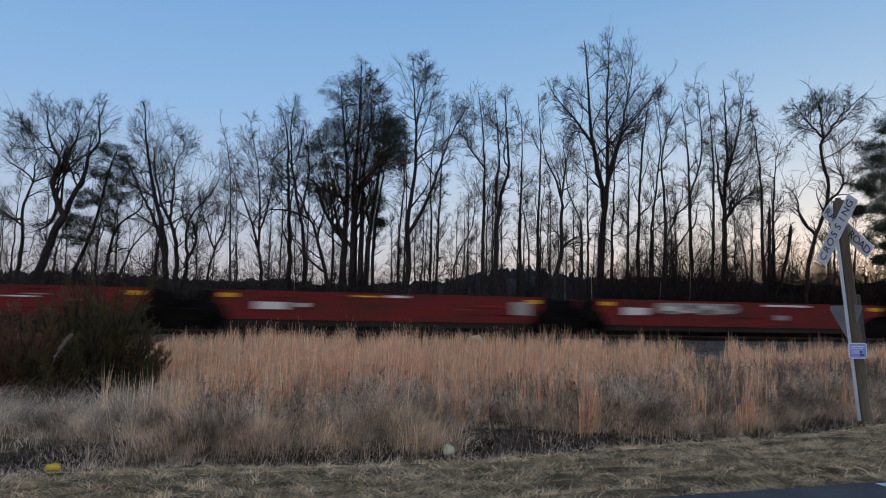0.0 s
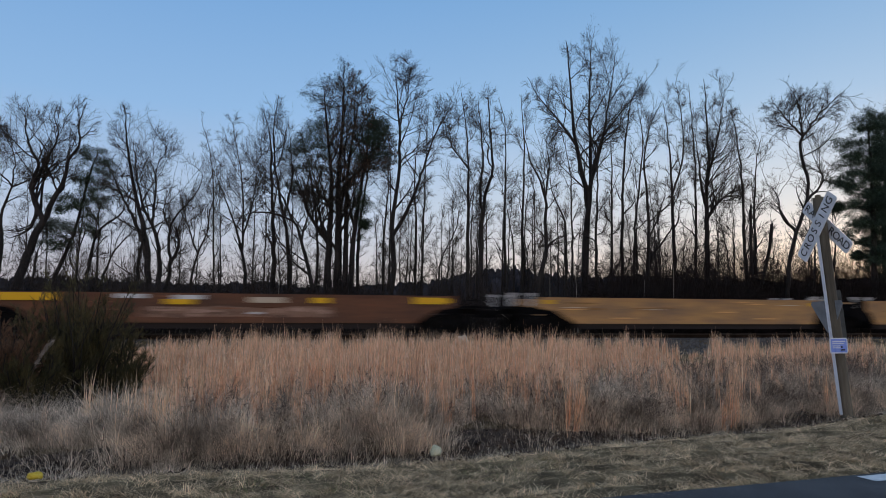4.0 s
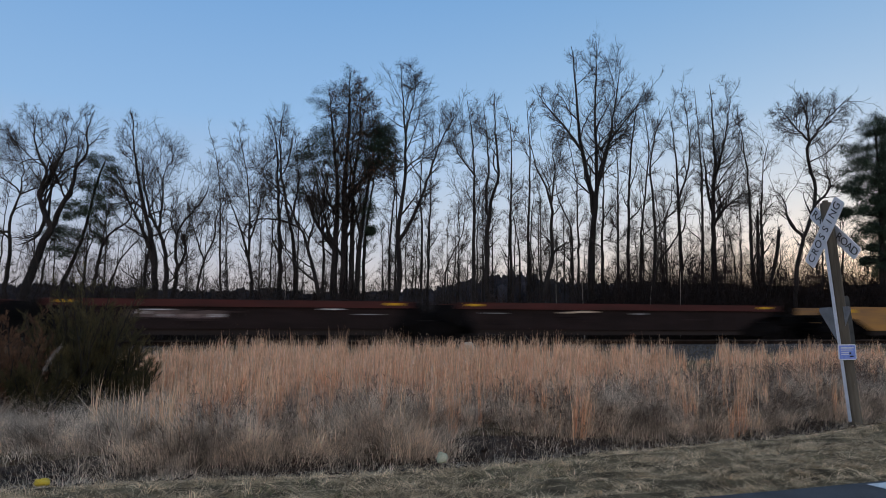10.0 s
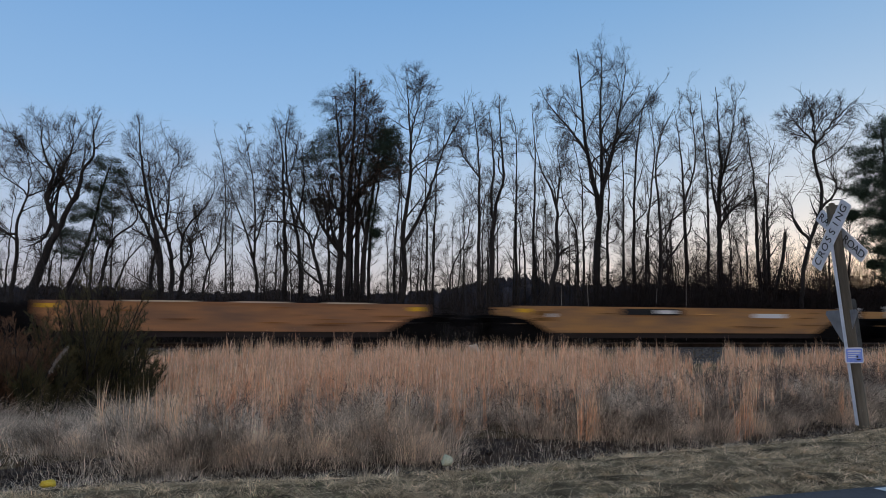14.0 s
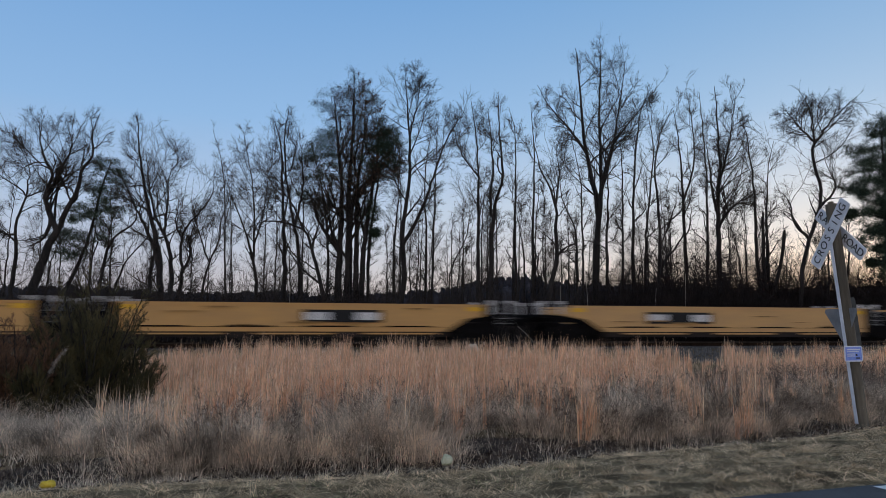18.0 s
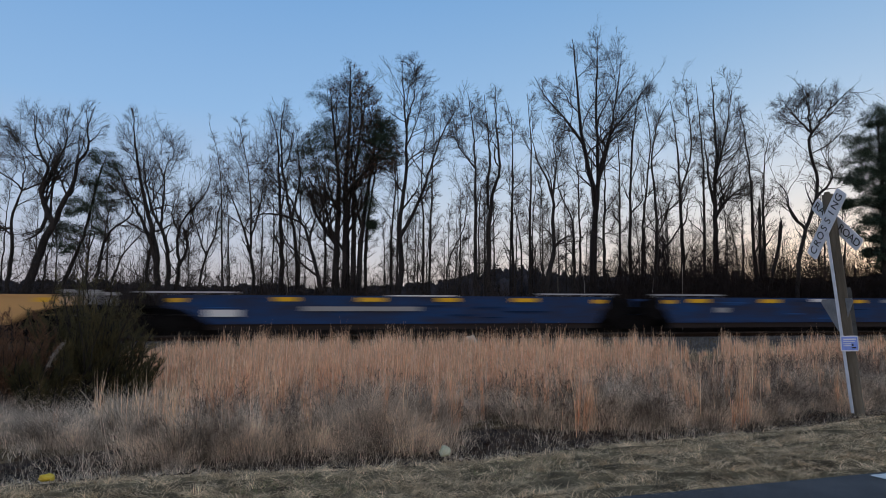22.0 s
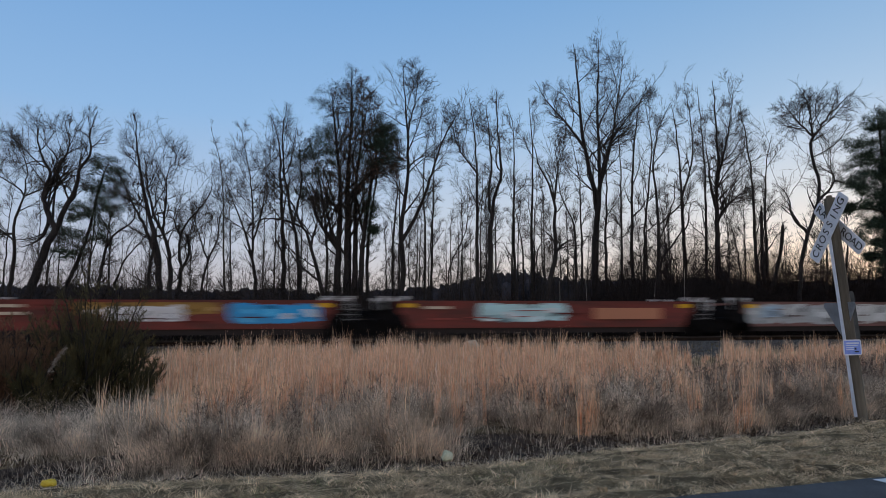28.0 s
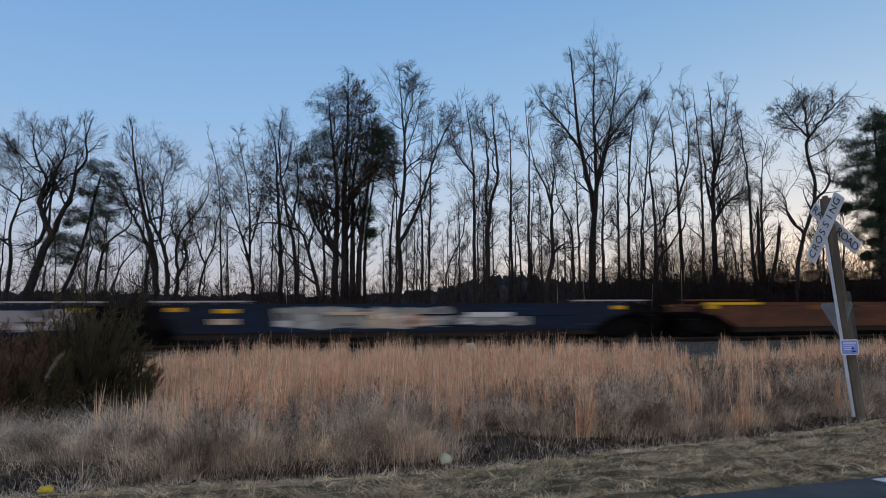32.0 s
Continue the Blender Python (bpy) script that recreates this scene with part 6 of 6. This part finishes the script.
def tall_field():
    # broom sedge in tufts, thick in the middle, thin and short towards the crossing road
    rng = np.random.default_rng(91)
    tries = 4300
    x = rng.uniform(-11, 16, tries)
    front = sedge_front(x)
    e = np.where(rng.random(tries) < 0.05, rng.uniform(0.5, 1.0, tries) * front, front + rng.random(tries) ** 1.25 * 14)
    y = verge_edge(x) + e + 0.4 * np.sin(x * 1.9) * np.sin(x * 0.7 + 1)
    ok = (off_track(x, y) < -4.3) & (noise_at(x, y, 0.55, 3.0) > -0.26)
    bush = (x < -4.25 + 0.3 * np.sin(x * 9)) & (y > 9.9) & (y < 13)
    ok &= ~bush & (rng.random(tries) < np.clip((x / y + 0.48) / 0.09, 0.06, 1))
    right = np.clip((x / y - 0.12) / 0.25, 0, 1)
    gap = np.exp(-((x / y - 0.362) / 0.042) ** 2)
    ok &= rng.random(tries) > right * 0.60 * (1 - gap)
    ok &= ~((rng.random(tries) < gap * 0.85) & (y > 17))
    x, y, e, right, gap = x[ok], y[ok], e[ok], right[ok], gap[ok]
    rise = np.clip(0.66 + e / 7, 0, 1)
    left = np.clip((-3.6 - x) / 1.0, 0, 1) * (y < 12)
    swell = 1 + 0.40 * noise_at(x, y, 1.1, 7.0)
    tall = (1.15 - 0.012 * (y - 9)) * rise * swell * (1 - 0.08 * right) * (1 - 0.5 * left) * rng.uniform(0.68, 1.12, len(x))
    tall = np.where(rng.random(len(x)) < gap, np.minimum(tall, 1.46 - 0.060 * y), tall)
    tall = np.maximum(tall * np.interp(x / y, (-0.41, -0.27), (0.74, 1.0)), 0.3)
    per = 34
    drift = np.stack((rng.normal(0.02, 0.05, len(x)), rng.normal(0, 0.05, len(x)), np.zeros(len(x))), -1)
    spread = np.repeat(rng.uniform(0.006, 0.042, len(x)), per)
    px = np.repeat(x, per) + rng.normal(0, 1, len(x) * per) * spread
    py = np.repeat(y, per) + rng.normal(0, 1, len(x) * per) * spread
    h = np.repeat(tall, per) * rng.uniform(0.55, 1.04, len(px)) * np.where(rng.random(len(px)) < 0.06, 1.12, 1.0)
    far = np.clip((py - 8) / 12, 0, 1)
    v, f = blades(rng, put(rng, px, py), h, rng.uniform(0.003, 0.008, len(px)) * (1 + 0.8 * far), rng.uniform(0.01, 0.09, len(px)), 0.2, np.repeat(drift, per, 0))
    grass_patch("broom_sedge", SEDGE, "tall orange-tan broom sedge standing in dry tufts", v, f)
    # stout single stalks that stand clear of the tufts, also before the bushes
    m = 5200
    k = rng.integers(0, len(x), m)
    sx, sy = x[k] + rng.normal(0, 0.16, m), y[k] + rng.normal(0, 0.16, m)
    sh = tall[k] * rng.uniform(0.80, 1.10, m)
    b = 260
    knot = rng.integers(0, 34, b)
    by = rng.uniform(8.2, 9.8, 34)[knot] + rng.normal(0, 0.06, b)
    bx = (by * (-0.50 + 0.14 * rng.random(34) ** 0.6)[knot]) + rng.normal(0, 0.06, b)
    sx, sy, sh = np.concatenate((sx, bx)), np.concatenate((sy, by)), np.concatenate((sh, 0.35 + 0.60 * rng.random(b) ** 1.3))
    v, f = blades(rng, put(rng, sx, sy), sh, rng.uniform(0.007, 0.013, len(sx)) * np.interp(sy, (8, 24), (0.8, 1.5)), rng.uniform(0.02, 0.13, len(sx)), 0.3)
    grass_patch("sedge_stalks", STALK, "pale straw-coloured single stalks of dry broom sedge", v, f)
    # downy side leaves towards the heads of the stalks
    k = rng.integers(0, len(px), 48000)
    at = put(rng, px[k], py[k])
    at[:, 2] += h[k] * rng.uniform(0.45, 0.95, len(k))
    v, f = blades(rng, at, rng.uniform(0.05, 0.16, len(k)), rng.uniform(0.003, 0.008, len(k)), rng.uniform(0.15, 0.6, len(k)), 0.3)
    grass_patch("sedge_plumes", SEDGE_TIP, "fluffy side plumes of the dry broom sedge", v, f)


def low_field():
    rng = np.random.default_rng(92)
    # tussocks of fine matted grass that lean every way, thin where the ditch is bare
    m, per = 2300, 90
    x = rng.uniform(-9.5, 14, m)
    e = rng.random(m) ** 1.1 * (sedge_front(x) + 0.1) + 0.60 - 0.42 * (x < -2.5)
    deep = (x < -3.4) & (rng.random(m) < 0.55)
    e = np.where(deep, rng.uniform(1.2, 5.5, m), e)
    y = verge_edge(x) + e
    thick = noise_at(x, y, 0.9, 20.0)
    ok = thick > -0.10
    x, y, e, thick = x[ok], y[ok], e[ok], thick[ok]
    m = len(x)
    tall = np.interp(e, (0.2, 0.7, 1.7), (0.20, 0.40, 0.58)) * (1 + 1.1 * thick) * rng.uniform(0.55, 1.35, m) * np.interp(x / y, (-0.52, -0.44, -0.36), (0.80, 1.0, 1.1)) * np.where((x < -3.4) & (e > 1.8), 0.75, 1.0)
    px = np.repeat(x, per) + rng.normal(0, 0.13, m * per)
    py = np.repeat(y, per) + rng.normal(0, 0.13, m * per)
    h = np.repeat(tall, per) * rng.uniform(0.35, 1.15, m * per)
    out = np.stack((px - np.repeat(x, per), py - np.repeat(y, per), np.zeros(m * per)), -1) * 2.0 + rng.normal(0, 0.12, (m * per, 3)) * np.array((1, 1, 0))
    v, f = blades(rng, put(rng, px, py), h, rng.uniform(0.002, 0.006, m * per), rng.uniform(0.15, 0.9, m * per), 0.6, out)
    grass_patch("dead_grass", GREY_GRASS, "tangled grey-brown dead grass along the ditch", v, f)
    # dark dead weeds with small seed heads, thickest towards the crossing road
    n = 5600
    x = -4 + 18 * rng.random(n) ** 0.65
    e = 0.8 + rng.random(n) ** 1.4 * np.interp(x, (2, 8), (1.5, 3.4))
    y = verge_edge(x) + e
    ok = (noise_at(x, y, 0.6, 41.0) > 0.16) | (rng.random(n) < 0.06 + 0.9 * np.clip((x / y - 0.1) / 0.3, 0, 1))
    x, y, e = x[ok], y[ok], e[ok]
    n = len(x)
    start = put(rng, x, y)
    way = np.stack((rng.normal(0, 0.2, n), rng.normal(0, 0.2, n), np.ones(n)), -1)
    ln = np.interp(e, (0.8, 2.0), (0.34, 0.66)) * rng.uniform(0.6, 1.25, n)
    lev = grow(rng, start, way, ln, rng.uniform(0.002, 0.004, n), 4, 0.10, 0.05, 0.4)
    at, w, l2, rr = spawn(rng, *lev, 8, 0.25, 1.0, 38, 0.3, 0.7)
    lev2 = grow(rng, at, w, l2, np.full(len(l2), 0.002), 3, 0.2, 0.15, 0.6)
    at, w, l3, rr = spawn(rng, *lev2, 4, 0.3, 1.0, 50, 0.4, 0.7)
    v, f = join([strips(rng, *lev), strips(rng, *lev2)])
    grass_patch("dead_weeds", WEED, "brown branching dead weeds standing in the grass", v, f)
    grass_patch("weed_heads", WEED, "small brown seed heads of the dead weeds", *spikes(rng, at, w, rng.uniform(0.02, 0.06, len(at)), rng.uniform(0.004, 0.010, len(at))))
    # thin low blades over the ditch
    n = 9000
    x = rng.uniform(-6.5, 11, n)
    y = verge_edge(x) + rng.uniform(-0.1, 1.3, n)
    v, f = blades(rng, put(rng, x, y) + np.array((0, 0, 0.03)), rng.uniform(0.04, 0.20, n), rng.uniform(0.002, 0.005, n), rng.uniform(0.3, 1.2, n), 0.6)
    grass_patch("ditch_grass", GREY_GRASS, "sparse thin dead grass over the ditch bed", v, f)
    n = 9000
    x = rng.uniform(-12, 26, n)
    y = TRACK_Y + SLOPE * x + rng.uniform(-9.0, -3.6, n) / COS
    tall = rng.uniform(0.15, 0.6, n) * np.where(np.abs(x / y - 0.362) < 0.05, 0.35, 1.0)
    v, f = blades(rng, put(rng, x, y), tall, rng.uniform(0.008, 0.018, n), rng.uniform(0.1, 0.5, n), 0.2)
    grass_patch("bank_grass", DRY, "sparse dry grass at the foot of the ballast bank", v, f)


def verge():
    rng = np.random.default_rng(93)
    m, per = 4300, 15
    x = rng.uniform(-6.5, 10, m)
    y = road_edge(x) + 0.05 + rng.random(m) * (verge_edge(x) - road_edge(x) + 0.1)
    lie = rng.uniform(0, 2 * np.pi, m)
    drift = np.stack((np.cos(lie), np.sin(lie), np.zeros(m)), -1) * rng.uniform(0.7, 2.8, m)[:, None]
    size = rng.uniform(0.03, 0.105, m) * np.interp(verge_edge(x) - y, (0, 0.8), (0.55, 1.0))
    px = np.repeat(x, per) + rng.normal(0, 0.05, m * per)
    py = np.repeat(y, per) + rng.normal(0, 0.05, m * per)
    ok = py > road_edge(px) - 0.05
    v, f = blades(rng, put(rng, px, py)[ok], (np.repeat(size, per) * rng.uniform(0.5, 1.3, m * per))[ok], rng.uniform(0.003, 0.007, ok.sum()), rng.uniform(0.3, 0.9, ok.sum()), 0.3, np.repeat(drift, per, 0)[ok])
    grass_patch("verge_straw", DRY, "flattened straw-coloured grass clumps on the mown verge", v, f)
    n = 26000
    x = rng.uniform(-6.5, 10, n)
    y = road_edge(x) + 0.02 + rng.random(n) * (verge_edge(x) - road_edge(x) + 0.05)
    lie = rng.uniform(0, 2 * np.pi, n)
    drift = np.stack((np.cos(lie), np.sin(lie), np.zeros(n)), -1) * rng.uniform(1, 4, n)[:, None]
    v, f = blades(rng, put(rng, x, y) + np.array((0, 0, 0.012)), rng.uniform(0.012, 0.045, n), rng.uniform(0.003, 0.007, n), rng.uniform(0.3, 0.9, n), 0.3, drift)
    grass_patch("straw_litter", DRY, "short cut straw lying between the clumps", v, f)
    n = 16000
    x = rng.uniform(-6.5, 10, n)
    y = road_edge(x) + 0.15 + rng.random(n) * (verge_edge(x) - road_edge(x) - 0.1)
    keep = noise_at(x, y, 0.7, 9.0) > 0.28 - 0.03 * (2 - x)
    x, y = x[keep], y[keep]
    m = len(x)
    v, f = blades(rng, put(rng, x, y), rng.uniform(0.03, 0.08, m), rng.uniform(0.003, 0.006, m), rng.uniform(0.3, 0.8, m), 0.3)
    grass_patch("verge_grass", GREEN_GRASS, "short green grass growing through the straw", v, f)


def plume(x, y, top, lean, seed):
    """A stalk with a pale downy head."""
    rng = np.random.default_rng(seed)
    root = new("seed_plume")
    root.matrix_basis = pose(x, y, float(height(np.float64(x), np.float64(y))) - 0.02)
    t = np.linspace(0, 1, 9)
    p = np.zeros((1, 9, 3))
    p[0, :, 0], p[0, :, 2] = lean * t ** 2, top * (t - 0.18 * t ** 3)
    share("stalk", np_mesh("stalk", *tubes(rng, p, np.full((1, 9), 0.003), 5), WEED), root)
    k = 420
    u = rng.uniform(0.62, 1.0, k) * 7.99
    i = u.astype(int)
    at = p[0, i] + (p[0, i + 1] - p[0, i]) * (u - i)[:, None] + rng.normal(0, 0.012, (k, 3))
    share("head", np_mesh("head", *spikes(rng, at, unit(rng.normal(0, 1, (k, 3)) + np.array((lean, 0, -0.3))), rng.uniform(0.02, 0.055, k), np.full(k, 0.004)), PLUME), root, "pale downy seed head")
    tagged(root, "dry stalk with a pale downy drooping seed head", "wild plant", "seed plumes by the bushes")


for i, (x, y, top, lean) in enumerate(((-5.66, 9.75, 1.42, 0.36),)):
    plume(x, y, top, lean, 300 + i)


def ditch():
    """Dark matted leaves along the bottom of the ditch."""
    bm = bmesh.new()
    rows = []
    for i in range(120):
        x = -7 + i * 0.15
        y = float(verge_edge(np.float64(x)))
        a, b = 0.0 + 0.10 * math.sin(x * 2.3) + 0.06 * math.sin(x * 5.1), 0.95 + 0.15 * math.sin(x * 1.7 + 1)
        rows.append([bm.verts.new((x, y + k, float(height(np.float64(x), np.float64(y + k))) + 0.022)) for k in np.linspace(a, b, 7)])
    for a, b in zip(rows, rows[1:]):
        for k in range(6):
            bm.faces.new((a[k], b[k], b[k + 1], a[k + 1]))
    tagged(part("ditch_bed", bm, LITTER_LEAF, None), "dark damp bed of matted leaves in the ditch", "ditch", kind="structure")
    rng = np.random.default_rng(95)
    n = 16000
    x = rng.uniform(-7, 11, n)
    y = verge_edge(x) + rng.normal(0.4, 0.3, n)
    at = put(rng, x, y) + np.array((0, 0, 0.045))
    w = unit(np.stack((rng.normal(0, 1, n), rng.normal(0, 1, n), rng.normal(0, 0.25, n)), -1))
    tagged(new("leaf_litter", np_mesh("leaf_litter", *flecks(rng, at, w, rng.uniform(0.03, 0.09, n), rng.uniform(0.008, 0.02, n)), LITTER_LEAF)), "dark brown fallen leaves lying in the ditch", "leaf litter", kind="stuff")


ditch()
tall_field()
low_field()
verge()


# ---- what moves: every car of the train ----
def motions():
    for car, q in CARS:
        rows = []
        for k in range(9):
            t = 4.0 * k
            rows.append((t, pose(*along(q - gone(t), 0, RAIL_Z), 0, 0, TURN)))
        walk(car, rows)


motions()
